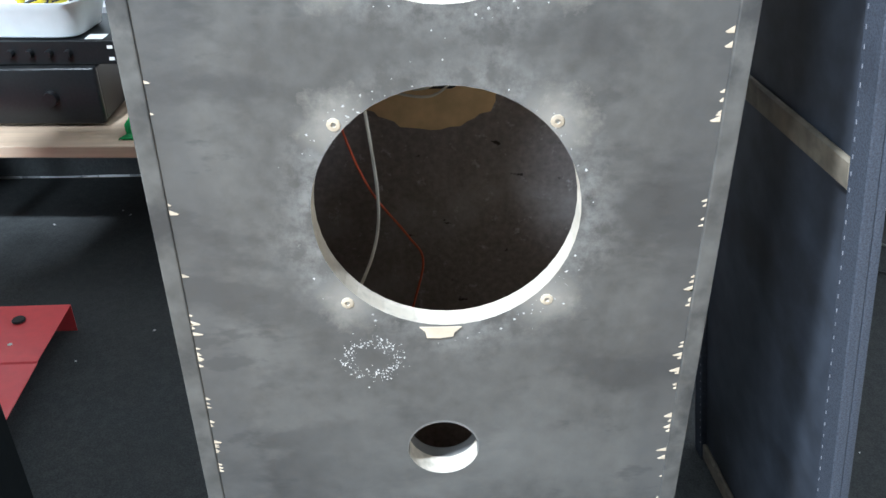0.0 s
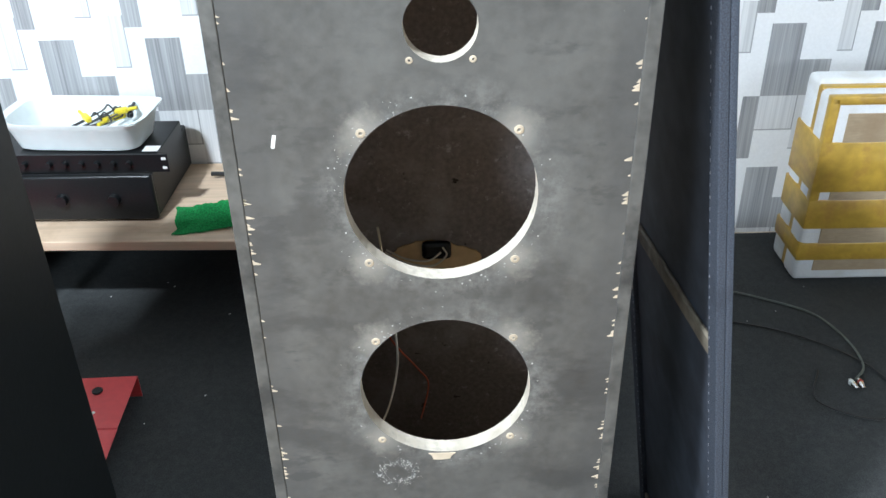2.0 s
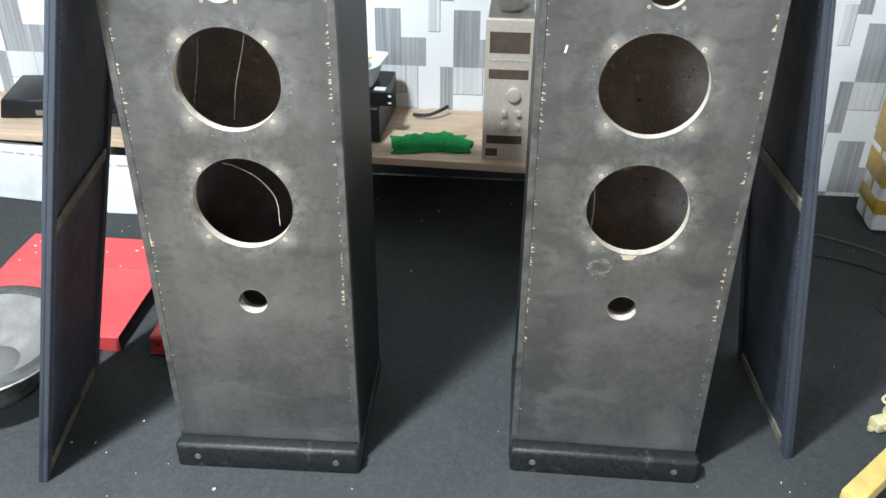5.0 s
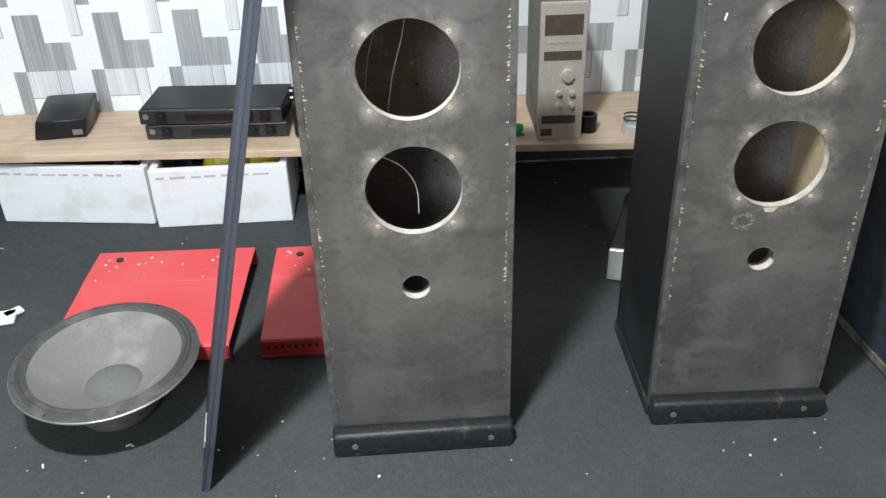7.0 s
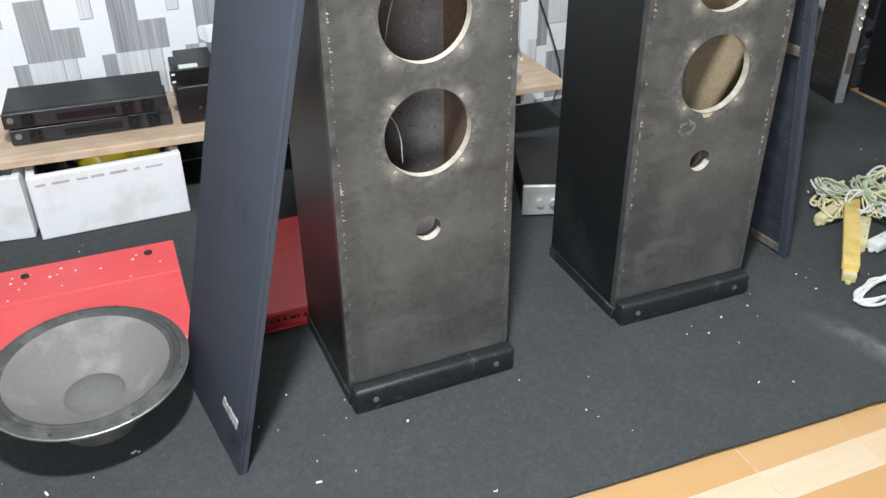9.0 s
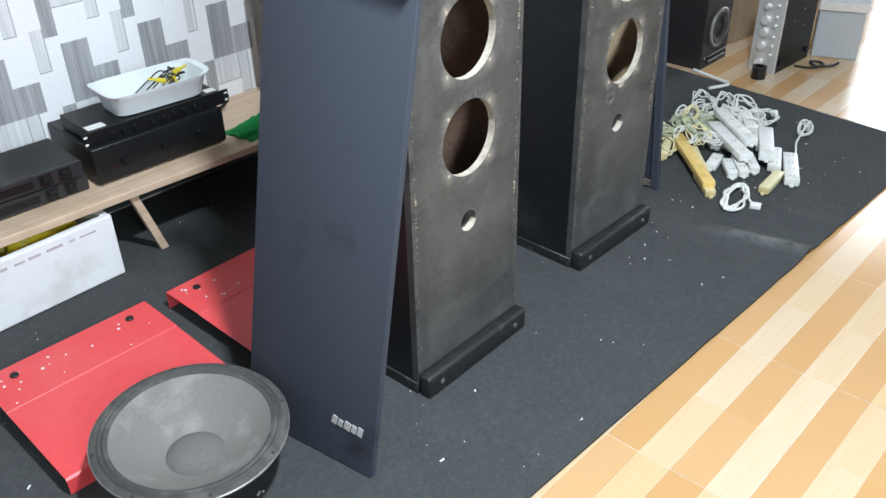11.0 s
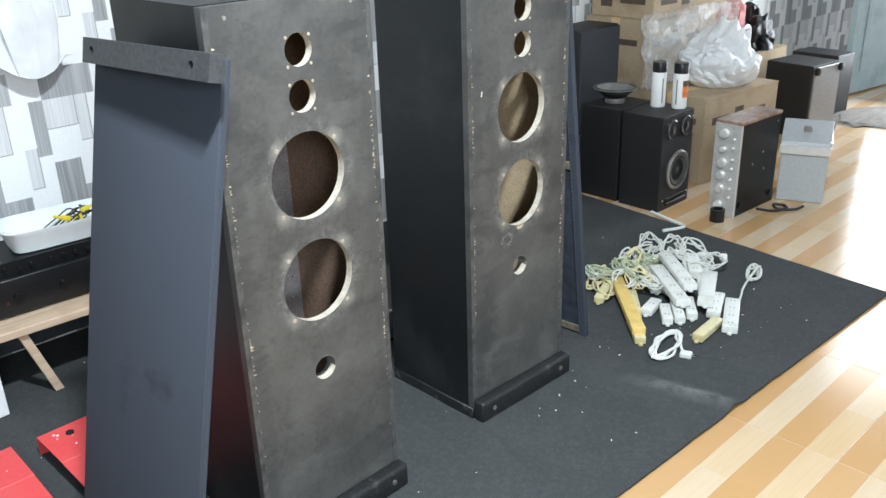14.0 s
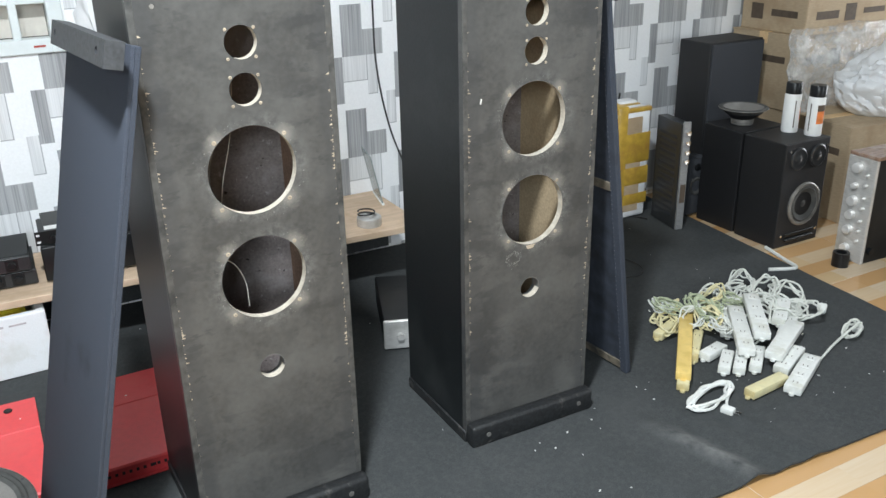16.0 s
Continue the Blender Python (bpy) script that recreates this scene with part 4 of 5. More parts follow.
def power_amp():
    a = thing("power_amplifier", "black power amplifier on the pine bench, carrying a preamp", "amplifier", on_bench(-0.868, 1.082, 0.27, 0, 0, -2))
    part("case", box2((0, 0.015, 0.01), (0.43, 0.3, 0.118), bevel=0.003), M["blackmetal"], a, "black steel case")
    part("fascia", box2((-0.002, 0, 0.008), (0.432, 0.016, 0.12), bevel=0.006, seg=3), M["blackplastic"], a, "glossy black front", True)
    for x in (0.09, 0.22, 0.34):
        part("knob", turn(lathe([(0, 0), (0.014, 0), (0.013, 0.014), (0, 0.014)], 20), pose(x, 0.0, 0.062, 90)), M["blackplastic"], a, "", True)
    part("power_lamp", turn(cyl(0.004, 0.002, seg=10), pose(0.06, 0.0, 0.05, 90)), M["chrome"], a)
    for x in (0.04, 0.39):
        for y in (0.05, 0.25):
            part("foot", cyl(0.018, 0.01, (x, y, 0), 14), M["blackplastic"], a)


power_amp()


def preamp():
    a = thing("preamplifier", "slim black rack preamplifier with a row of knobs", "amplifier", on_bench(-0.878, 1.1, 0.3905, 0, 0, -2))
    part("case", box2((0.025, 0.004, 0.002), (0.457, 0.2, 0.042), bevel=0.002), M["blackmetal"], a)
    part("fascia", box2((0, 0, 0), (0.482, 0.004, 0.044), bevel=0.001), M["blackplastic"], a, "black rack front")
    for i in range(10):
        x = 0.05 + i * 0.036 + (0.02 if i > 3 else 0)
        part("knob", turn(lathe([(0, 0), (0.0075, 0), (0.0065, 0.012), (0, 0.012)], 14), pose(x, 0.0, 0.022, 90)), M["blackplastic"], a, "", True)
    for x in (0.009, 0.473):
        for z in (0.011, 0.033):
            part("rack_slot", box2((x - 0.005, -0.0008, z - 0.003), (x + 0.005, 0.0004, z + 0.003)), M["label"], a, "rack slot showing light")
    part("label", box2((0.03, 0.02, 0.0421), (0.085, 0.055, 0.0425)), M["label"], a, "white paper label")
    part("label", box2((0.42, 0.02, 0.0421), (0.455, 0.05, 0.0425)), M["label"], a, "white paper label")


preamp()


def tray():
    t = thing("plastic_tray", "white plastic tray holding yellow plugs and leads", "tray", on_bench(-0.6, 1.178, 0.4335, 0, 0, -5))
    bm = bmesh.new()
    rings = []
    for w, d, z in ((0.132, 0.062, 0), (0.14, 0.068, 0.004), (0.156, 0.082, 0.055), (0.17, 0.092, 0.07), (0.17, 0.092, 0.073), (0.154, 0.08, 0.068), (0.136, 0.064, 0.008), (0.0, 0.0, 0.006)):
        ring = []
        for i in range(40):
            a = 2 * math.pi * i / 40
            c, s = math.cos(a), math.sin(a)
            e = 0.35
            wave = 0.014 * max(0, abs(c) - 0.6) * (z > 0.05)
            ring.append(bm.verts.new((math.copysign(abs(c) ** e, c) * w, math.copysign(abs(s) ** e, s) * d, z + wave)))
        rings.append(ring)
    for a, b in zip(rings, rings[1:]):
        for i in range(40):
            bm.faces.new((a[i], a[(i + 1) % 40], b[(i + 1) % 40], b[i]))
    bmesh.ops.remove_doubles(bm, verts=bm.verts, dist=1e-5)
    bmesh.ops.recalc_face_normals(bm, faces=bm.faces)
    part("tub", bm, M["white"], t, smooth=True)
    rng = random.Random(2)
    for i in range(6):
        x, y = rng.uniform(0.02, 0.1), rng.uniform(-0.03, 0.035)
        part("plug", turn(join(bx(0.03, 0.014, 0.014, bevel=0.003), turn(cyl(0.004, 0.022), pose(0.015, 0, 0, 0, 90, 0))), pose(x, y, 0.05 + 0.004 * i, rng.uniform(-20, 20), rng.uniform(-20, 20), rng.uniform(0, 360))),
             M["yellow"] if i % 3 else M["blackplastic"], t, "yellow plug" if i % 3 else "")
    for i in range(4):
        x, y = rng.uniform(0.02, 0.08), rng.uniform(-0.025, 0.03)
        part("lead", tube([(x - 0.1, y, 0.02), (x - 0.03, y + 0.02, 0.05), (x, y, 0.074), (x + 0.02, y - 0.02, 0.06), (x - 0.02, y - 0.02, 0.05), (x + 0.03, y, 0.07)], 0.0022, 6, 6), M["blackcable"], t, smooth=True)


tray()


M["dustycase"] = mat("dusty_brown_case", (0.15, 0.13, 0.105), 0.6, vary=0.2, stain=(0.09, 0.08, 0.07), stain_scale=8)


def upright_receiver():
    r = thing("hifi_amplifier", "champagne-fronted amplifier standing on its end on the bench", "amplifier", on_bench(-0.12, 1.0, 0.27))
    part("case", box2((0.004, 0.014, 0.0), (0.132, 0.3, 0.415), bevel=0.002), M["dustycase"], r, "dusty brown-grey case")
    part("fascia", box2((0, 0, 0), (0.136, 0.015, 0.42), bevel=0.003, seg=2), M["champagne"], r, "champagne metal front")
    for x0, z0, x1, z1 in ((0.012, 0.325, 0.124, 0.385), (0.012, 0.25, 0.124, 0.278), (0.012, 0.052, 0.115, 0.078), (0.01, 0.012, 0.045, 0.036)):
        part("window", box2((x0, -0.001, z0), (x1, 0.001, z1), bevel=0.0005), M["print"], r, "dark display window")
    for x, z, q in ((0.085, 0.205, 0.02), (0.06, 0.15, 0.009), (0.1, 0.15, 0.009), (0.06, 0.11, 0.009), (0.1, 0.11, 0.009)):
        part("knob", turn(lathe([(0, 0), (q, 0), (q * 0.92, 0.013), (0, 0.015)], 24), pose(x, 0, z, 90)), M["champagne"], r, "", True)
    for i in range(6):
        part("button", box2((0.018 + i * 0.018, -0.002, 0.3), (0.03 + i * 0.018, 0.001, 0.307), bevel=0.0008), M["silver"], r)
    for z in (0.1, 0.32):
        for y in (0.06, 0.24):
            part("foot", turn(cyl(0.018, 0.012, seg=16), pose(0.132, y, z, 0, 90, 0)), M["blackplastic"], r)


upright_receiver()
# a translucent glass cup, drawn opaque in dull steel
single("clear_jar", lathe([(0, 0), (0.03, 0), (0.034, 0.01), (0.034, 0.05), (0.026, 0.06), (0.024, 0.06), (0.03, 0.048), (0.03, 0.012), (0, 0.006)], 28), M["steel"], "small glass cup in a steel colour, standing on the upright amplifier", "cup", on_bench(-0.055, 1.11, 0.69), smooth=True)


def cloth():
    bm = bmesh.new()
    n = 44
    g = []
    for i in range(n + 1):
        row = []
        for j in range(n + 1):
            u, v = i / n - 0.5, j / n - 0.5
            a = 1 + 0.2 * noise.noise((u * 3, v * 3, 4))
            x, y = u * 0.24 * a, v * 0.13 * a
            fall = max(0, 1 - (u * u * 3.4 + v * v * 3.6))
            z = 0.004 + fall * (0.02 + 0.026 * abs(noise.noise((u * 5, v * 7, 1))) + 0.016 * noise.noise((u * 12, v * 15, 2))) + 0.004 * abs(noise.noise((u * 20, v * 20, 5)))
            row.append(bm.verts.new((x, y, max(0.003, z))))
        g.append(row)
    for i in range(n):
        for j in range(n):
            bm.faces.new((g[i][j], g[i + 1][j], g[i + 1][j + 1], g[i][j + 1]))
    ext = bmesh.ops.extrude_face_region(bm, geom=bm.faces[:])
    bmesh.ops.translate(bm, vec=(0, 0, -0.003), verts=[q for q in ext["geom"] if isinstance(q, bmesh.types.BMVert)])
    bmesh.ops.recalc_face_normals(bm, faces=bm.faces)
    single("cleaning_cloth", bm, M["green"], "crumpled green cleaning cloth on the pine bench", "cloth", on_bench(-0.285, 1.085, 0.27, 0, 0, 8), smooth=True)


cloth()


def adapter():
    a = thing("modem", "black wedge-shaped modem lying on the pine bench", "modem", on_bench(-1.7, 1.145, 0.27, 0, 0, 6))
    bm = box2((0, 0, 0), (0.16, 0.19, 0.065), bevel=0.008, seg=2)
    for v in bm.verts:
        if v.co.z > 0.03:
            v.co.x += 0.012
            v.co.z += 0.02 * (v.co.y / 0.19)
    part("body", bm, M["blackplastic"], a, smooth=True)
    part("aerial", turn(cyl(0.004, 0.02), pose(0.1, 0.185, 0.062)), M["blackplastic"], a)
    part("port", box2((0.12, -0.001, 0.012), (0.15, 0.002, 0.03)), M["steel"], a)


adapter()
single("tape_roll", lathe([(0.02, 0), (0.028, 0), (0.028, 0.055), (0.02, 0.055), (0.02, 0)], 32), M["blackplastic"], "roll of black tape on the pine bench", "tape", on_bench(0.048, 1.06, 0.27), smooth=True)
single("steel_ring", lathe([(0.026, 0), (0.043, 0), (0.044, 0.004), (0.044, 0.03), (0.04, 0.034), (0.028, 0.034), (0.026, 0.03), (0.026, 0)], 40), M["silver"], "round steel driver ring on the pine bench", "ring", on_bench(0.195, 1.035, 0.27), smooth=True)
single("coiled_lead", tube([(0.185 + 0.03 * math.cos(a), 1.035 + 0.026 * math.sin(a), 0.308 + 0.002 * a) for a in [i * 0.7 for i in range(14)]], 0.003, 6, 4), M["blackcable"], "short black lead coiled on the steel ring", "lead", BENCH, smooth=True)
single("mains_lead", tube([(-0.36, 1.29, 0.285), (-0.31, 1.28, 0.29), (-0.27, 1.3, 0.3), (-0.25, 1.325, 0.305)], 0.006, 8, 6), M["blackcable"], "black mains plug lying by the wall", "lead", BENCH, smooth=True)
single("hanging_cable", tube([(0.405, 1.383, 1.9), (0.405, 1.383, 1.02), (0.409, 1.38, 0.735), (0.455, 1.375, 0.485), (0.535, 1.36, 0.262), (0.57, 1.34, 0.12), (0.52, 1.3, 0.012)], 0.0035, 6, 8), M["blackcable"], "thin black cable hanging down the wall", "cable", smooth=True)


def floor_amp():
    a = thing("floor_amplifier", "black amplifier with a silver front on the mat under the bench", "amplifier", pose(0.024, 0.566, 0.006, 0, 0, -20))
    part("case", box2((0, 0.012, 0.008), (0.43, 0.36, 0.1), bevel=0.003), M["blackmetal"], a)
    part("fascia", box2((-0.002, 0, 0.005), (0.432, 0.013, 0.103), bevel=0.003), M["silver"], a, "dented silver front")
    for x in (0.05, 0.09, 0.3):
        part("knob", turn(lathe([(0, 0), (0.012, 0), (0.011, 0.012), (0, 0.013)], 18), pose(x, 0, 0.05, 90)), M["silver"], a, "", True)
    for x in (0.04, 0.39):
        for y in (0.04, 0.32):
            part("foot", cyl(0.014, 0.008, (x, y, 0), 12), M["blackplastic"], a)


floor_amp()


def glass_plate():
    g = thing("glass_plate", "grey-green glass plate leaning at the end of the bench", "glass plate", on_bench(0.33, 1.2, 0.27, -12, 0, 78))
    part("plate", box2((0, 0, 0), (0.16, 0.004, 0.2), bevel=0.001), M["greenglass"], g)
    part("edge_strip", box2((-0.002, -0.003, 0), (0.162, 0.007, 0.008), bevel=0.001), M["label"], g, "white edge strip")


M["greenglass"] = mat("grey_green_glass", (0.3, 0.36, 0.35), 0.12, vary=0.05, bump=0.0, alpha=0.75)
glass_plate()


def wall_strip():
    """Black strip standing against the wall under the bench."""
    bm = bmesh.new()
    rows = []
    for i in range(121):
        x = -3.1 + i * 3.52 / 120
        top = 0.175 + 0.02 * noise.noise((x * 3, 0, 7))
        w = 0.006 * noise.noise((x * 8, 2, 0))
        rows.append([bm.verts.new((x, Y1 - 0.02 + w, 0.008)), bm.verts.new((x, Y1 - 0.012 + w * 0.5, top)), bm.verts.new((x, Y1 - 0.008 + w * 0.5, top)), bm.verts.new((x, Y1 - 0.004, 0.008))])
    for a, b in zip(rows, rows[1:]):
        for q in range(3):
            bm.faces.new((a[q], b[q], b[q + 1], a[q + 1]))
    bmesh.ops.recalc_face_normals(bm, faces=bm.faces)
    single("felt_upturn", bm, M["carpet"], "black strip standing against the wall below the bench", "felt", smooth=True)


wall_strip()


# ---- window and hanging bag on the rear wall ----
def rear_window():
    w = tagged(thing("window_1", "white metal window in the papered wall, pale beige behind its bars", "window"), kind="structure")
    f, y0, y1 = 0.045, Y1 - 0.012, Y1 + 0.05
    for lo, hi in (((WX0, y0, WZ0), (WX0 + f, y1, WZ1)), ((WX1 - f, y0, WZ0), (WX1, y1, WZ1)), ((WX0 + f, y0, WZ0), (WX1 - f, y1, WZ0 + f)), ((WX0 + f, y0, WZ1 - f), (WX1 - f, y1, WZ1))):
        part("window_frame", box2(lo, hi, bevel=0.003), M["white"], w, "white frame")
    for x in (-1.39, -1.03, -0.8):
        part("mullion", box2((x - 0.012, y0 + 0.01, WZ0 + f), (x + 0.012, y1 - 0.01, WZ1 - f), bevel=0.002), M["white"], w)
    for z in (1.06, 1.5):
        part("transom", box2((WX0 + f, y0 + 0.012, z - 0.01), (WX1 - f, y1 - 0.012, z + 0.01), bevel=0.002), M["white"], w)
    part("shutter", box2((WX0 + f, y1 + 0.02, WZ0 + f), (WX1 - f, y1 + 0.03, WZ1 - f)), M["shutter"], w, "pale shutter behind the bars")
    part("sticker", box2((-0.76, y0 - 0.001, WZ0 + 0.02), (-0.725, y0 + 0.001, WZ0 + 0.026)), M["redcloth"], w)


M["shutter"] = mat("pale_shutter", (0.62, 0.58, 0.52), 0.7, vary=0.06)
rear_window()


def hanging_bag():
    b = thing("hanging_bag", "clear plastic bag hanging from a nail on the wall", "bag", pose(-0.52, 1.345, 0.92))
    bm = lump(0.2, 0.07, 0.3, 2.2, rough=0.5, freq=12)
    for v in bm.verts:
        if v.co.z < 0.02:
            v.co.z -= 0.05 * max(0, 1 - (v.co.x / 0.1) ** 2)
    part("film", bm, M["bag"], b, "crumpled white film", True)
    part("nail", turn(cyl(0.003, 0.05, seg=8), pose(0, 0.05, 0.26, 90)), M["steel"], b)


hanging_bag()


# ---- taped carton by the wall, phono lead ----
def taped_carton():
    c = thing("taped_carton", "brown carton with white foam edges, wrapped in yellow tape", "carton", pose(1.098, 1.118, 0.006, 0, 0, -1))
    w, d, h = 0.46, 0.155, 0.5
    part("foam_shell", box2((0, 0, 0), (w, d * 0.46, h - 0.012), bevel=0.014, seg=3), M["foam"], c, "white foam shell", True)
    part("foam_shell", box2((0.002, d * 0.54, 0), (w - 0.002, d, h), bevel=0.014, seg=3), M["foam"], c, "", True)
    part("tape_band", box2((0.004, d * 0.42, 0.004), (w - 0.004, d * 0.58, h - 0.01), bevel=0.004), M["tape"], c, "yellow packing tape", True)
    part("cardboard", box2((0.045, -0.0015, 0.03), (w - 0.045, 0.01, h - 0.05), bevel=0.001), M["cardboard"], c, "brown cardboard front")
    for z, q in ((0.085, 0.05), (0.19, 0.08), (0.315, 0.13)):
        part("tape_band", box2((-0.0015, -0.0028, z - q / 2), (w + 0.0015, d + 0.001, z + q / 2), bevel=0.004, seg=2), M["tape"], c, "", True)
    part("tape_band", box2((0.28, -0.0035, -0.001), (0.335, d + 0.002, h + 0.0015), bevel=0.004, seg=2), M["tape"], c, "", True)
    part("tape_band", box2((-0.001, -0.0022, h - 0.03), (w + 0.001, 0.022, h - 0.01), bevel=0.004, seg=2), M["tape"], c, "", True)
    part("tape_band", box2((-0.0012, -0.0022, 0.16), (0.022, 0.02, h - 0.012), bevel=0.004, seg=2), M["tape"], c, "", True)


taped_carton()


def phono_lead():
    c = thing("phono_lead", "thin black phono lead with two metal plugs on the mat", "cable", Matrix.Translation((0.08, -0.02, 0)))
    part("cord", tube([(0.6, 1.12, 0.009), (0.82, 1.1, 0.009), (0.93, 1.05, 0.009), (1.015, 0.985, 0.009), (1.05, 0.88, 0.009), (1.045, 0.79, 0.009), (1.008, 0.745, 0.009)], 0.0026, 6, 10), M["cordgrey"], c, smooth=True)
    part("cord", tube([(0.62, 1.02, 0.009), (0.9, 0.93, 0.009), (1.05, 0.8, 0.009), (1.07, 0.68, 0.009), (1.0, 0.62, 0.009), (0.9, 0.68, 0.009), (0.94, 0.78, 0.009)], 0.0022, 6, 10), M["blackcable"], c, smooth=True)
    for i, (x, m) in enumerate(((0.992, "white"), (1.012, "redcloth"))):
        plug = part("plug", turn(join(cyl(0.0045, 0.03, seg=12), cyl(0.0058, 0.012, (0, 0, 0.012), 12)), pose(x, 0.74, 0.012, 90, 0, 8 - 12 * i)), M["chrome"], c, "metal phono plug", True)
        part("ring", turn(cyl(0.0064, 0.006, seg=12), pose(x, 0.735, 0.012, 90, 0, 8 - 12 * i)), M[m], plug)


M["cordgrey"] = mat("dark_green_grey_cord", (0.12, 0.14, 0.12), 0.5)
phono_lead()


single("foam_shard", join(box2((0, 0, 0), (0.09, 0.06, 0.012), bevel=0.003), turn(bx(0.05, 0.03, 0.012, bevel=0.003), pose(0.08, 0.05, 0.006, 0, 0, 35))), M["foam"], "white foam shard lying on the mat", "foam", pose(-1.67, 0.466, 0.006, 0, 0, 12))

# ---- heap of power strips ----
HEAP = Matrix.Translation((0.04, 0.018, 0))


def power_strip(m, length, width, material, outlets, label):
    s = thing("power_strip", label, "power strip", m, "heap of power strips")
    h = 0.026
    part("body", join(box2((-length / 2, -width / 2, 0), (length / 2, width / 2, h), bevel=0.004, seg=2), turn(cyl(0.008, 0.006, seg=12), pose(length / 2 + 0.003, 0, 0)), turn(cyl(0.008, 0.006, seg=12), pose(-length / 2 - 0.003, 0, 0))), M[material], s, smooth=True)
    for i in range(outlets):
        x = -length / 2 + (i + 0.5) * length / outlets
        part("socket", box2((x - 0.013, -0.013, h - 0.0004), (x + 0.013, 0.013, h + 0.0012), bevel=0.001), M[material], s)
        for y in (-0.006, 0.006):
            part("slot", box2((x - 0.004, y - 0.0011, h + 0.001), (x + 0.004, y + 0.0011, h + 0.0016)), M["print"], s)
    return s


def strip_at(a, b, width, material, outlets, z=0.01, label="", tilt=0.0):
    a, b = Vector(a), Vector(b)
    d, mid = b - a, (a + b) / 2
    return power_strip(HEAP @ pose(mid.x, mid.y, z, tilt, -math.degrees(math.atan2(0.0, 1)), math.degrees(math.atan2(d.y, d.x))), d.length, width, material, outlets, label or "white plastic power strip in a tangled heap on the mat")


strip_at((0.925, 0.21), (0.63, -0.088), 0.044, "yellowed", 0, 0.028, "long yellowed plastic power strip lying on the mat")
strip_at((0.72, 0.0), (0.615, -0.105), 0.036, "cream", 1, 0.007, "cream end of a power strip under the yellowed one")
strip_at((0.885, 0.212), (0.762, 0.165), 0.034, "cream", 2, 0.008, "short cream power strip at the edge of the heap")
strip_at((1.06, 0.13), (0.87, -0.1), 0.05, "whitestrip", 4, 0.045)
strip_at((1.15, 0.15), (0.965, -0.07), 0.05, "whitestrip", 4, 0.06)
strip_at((1.15, -0.04), (0.925, -0.15), 0.052, "whitestrip", 0, 0.04, "smooth white power strip seen from its back")
strip_at((1.07, -0.12), (0.92, -0.185), 0.046, "whitestrip", 3, 0.01)
strip_at((1.065, -0.178), (0.865, -0.275), 0.05, "whitestrip", 4, 0.008, "white four-way power strip at the edge of the heap")
strip_at((0.9, -0.215), (0.745, -0.228), 0.036, "cream", 0, 0.01, "yellowed short power strip with its cord coiled beside it")
strip_at((0.89, 0.115), (0.755, 0.0), 0.03, "cream", 2, 0.008)
strip_at((0.885, 0.01), (0.79, -0.01), 0.04, "whitestrip", 1, 0.01, "small white socket box on the mat")
strip_at((0.87, -0.03), (0.78, -0.1), 0.036, "whitestrip", 2, 0.01)
strip_at((0.92, -0.04), (0.815, -0.125), 0.036, "whitestrip", 2, 0.01)
strip_at((1.24, 0.16), (1.1, 0.2), 0.04, "whitestrip", 3, 0.03)
strip_at((0.97, -0.06), (0.865, -0.14), 0.036, "whitestrip", 2, 0.01)


def coil(name, c, rx, ry, turns, r, seed, material, label, z=0.012, ang=0.0, rise=0.02, tail=None):
    rng = random.Random(seed)
    pts = []
    n = int(turns * 9)
    ca, sa = math.cos(ang), math.sin(ang)
    for i in range(n):
        a = 2 * math.pi * i / 9
        k = 1 + rng.uniform(-0.34, 0.3)
        x, y = rx * k * math.cos(a), ry * k * math.sin(a)
        pts.append((c[0] + ca * x - sa * y, c[1] + sa * x + ca * y, z + rng.uniform(0, rise) + rise * 0.5 * (1 + math.cos(a))))
    if tail:
        pts += tail
    return single(name, tube(pts, r, 6, 4), M[material], label, "cable", HEAP, group="heap of power strips", smooth=True)


rng5 = random.Random(77)
lab = "tangled pale flex coiled on the heap of power strips"
for i, (x, y, rx, ry, t, m, z, ang) in enumerate(((1.05, 0.24, 0.06, 0.035, 4, "cable", 0.02, 0.6), (0.98, 0.2, 0.055, 0.04, 4, "cablegreen", 0.04, 2.1), (0.95, 0.14, 0.05, 0.035, 4, "cablegreen", 0.05, 1.2),
                                                  (1.25, 0.18, 0.07, 0.04, 4, "cable", 0.04, 0.3), (1.3, 0.12, 0.06, 0.045, 4, "cable", 0.03, 1.4), (1.22, 0.06, 0.06, 0.05, 5, "cable", 0.03, 2.4),
                                                  (1.15, 0.1, 0.07, 0.04, 4, "cable", 0.03, 0.9), (1.28, 0.03, 0.05, 0.05, 3, "cable", 0.012, 0.0), (0.88, 0.26, 0.06, 0.03, 3, "cream", 0.012, 0.2),
                                                  (1.16, 0.25, 0.06, 0.03, 3, "cable", 0.02, 0.1), (0.83, 0.19, 0.05, 0.03, 3, "cream", 0.012, 1.0), (1.02, 0.03, 0.06, 0.05, 3, "cable", 0.015, 0.7))):
    coil("flex_coil", (x, y), rx, ry, t, 0.0035, i + 11, m, lab, z, ang, 0.028)
for i in range(9):
    coil("flex_coil", (rng5.uniform(0.85, 1.3), rng5.uniform(0.05, 0.27)), rng5.uniform(0.03, 0.06), rng5.uniform(0.02, 0.04), 4, 0.003, 90 + i, ("cable", "cablegreen", "cable", "cream")[i % 4], lab, rng5.uniform(0.012, 0.05), rng5.uniform(0, 3), 0.03)
strip_at((1.2, 0.02), (1.03, -0.09), 0.046, "whitestrip", 3, 0.02)
strip_at((1.1, 0.2), (0.95, 0.05), 0.045, "whitestrip", 3, 0.015)
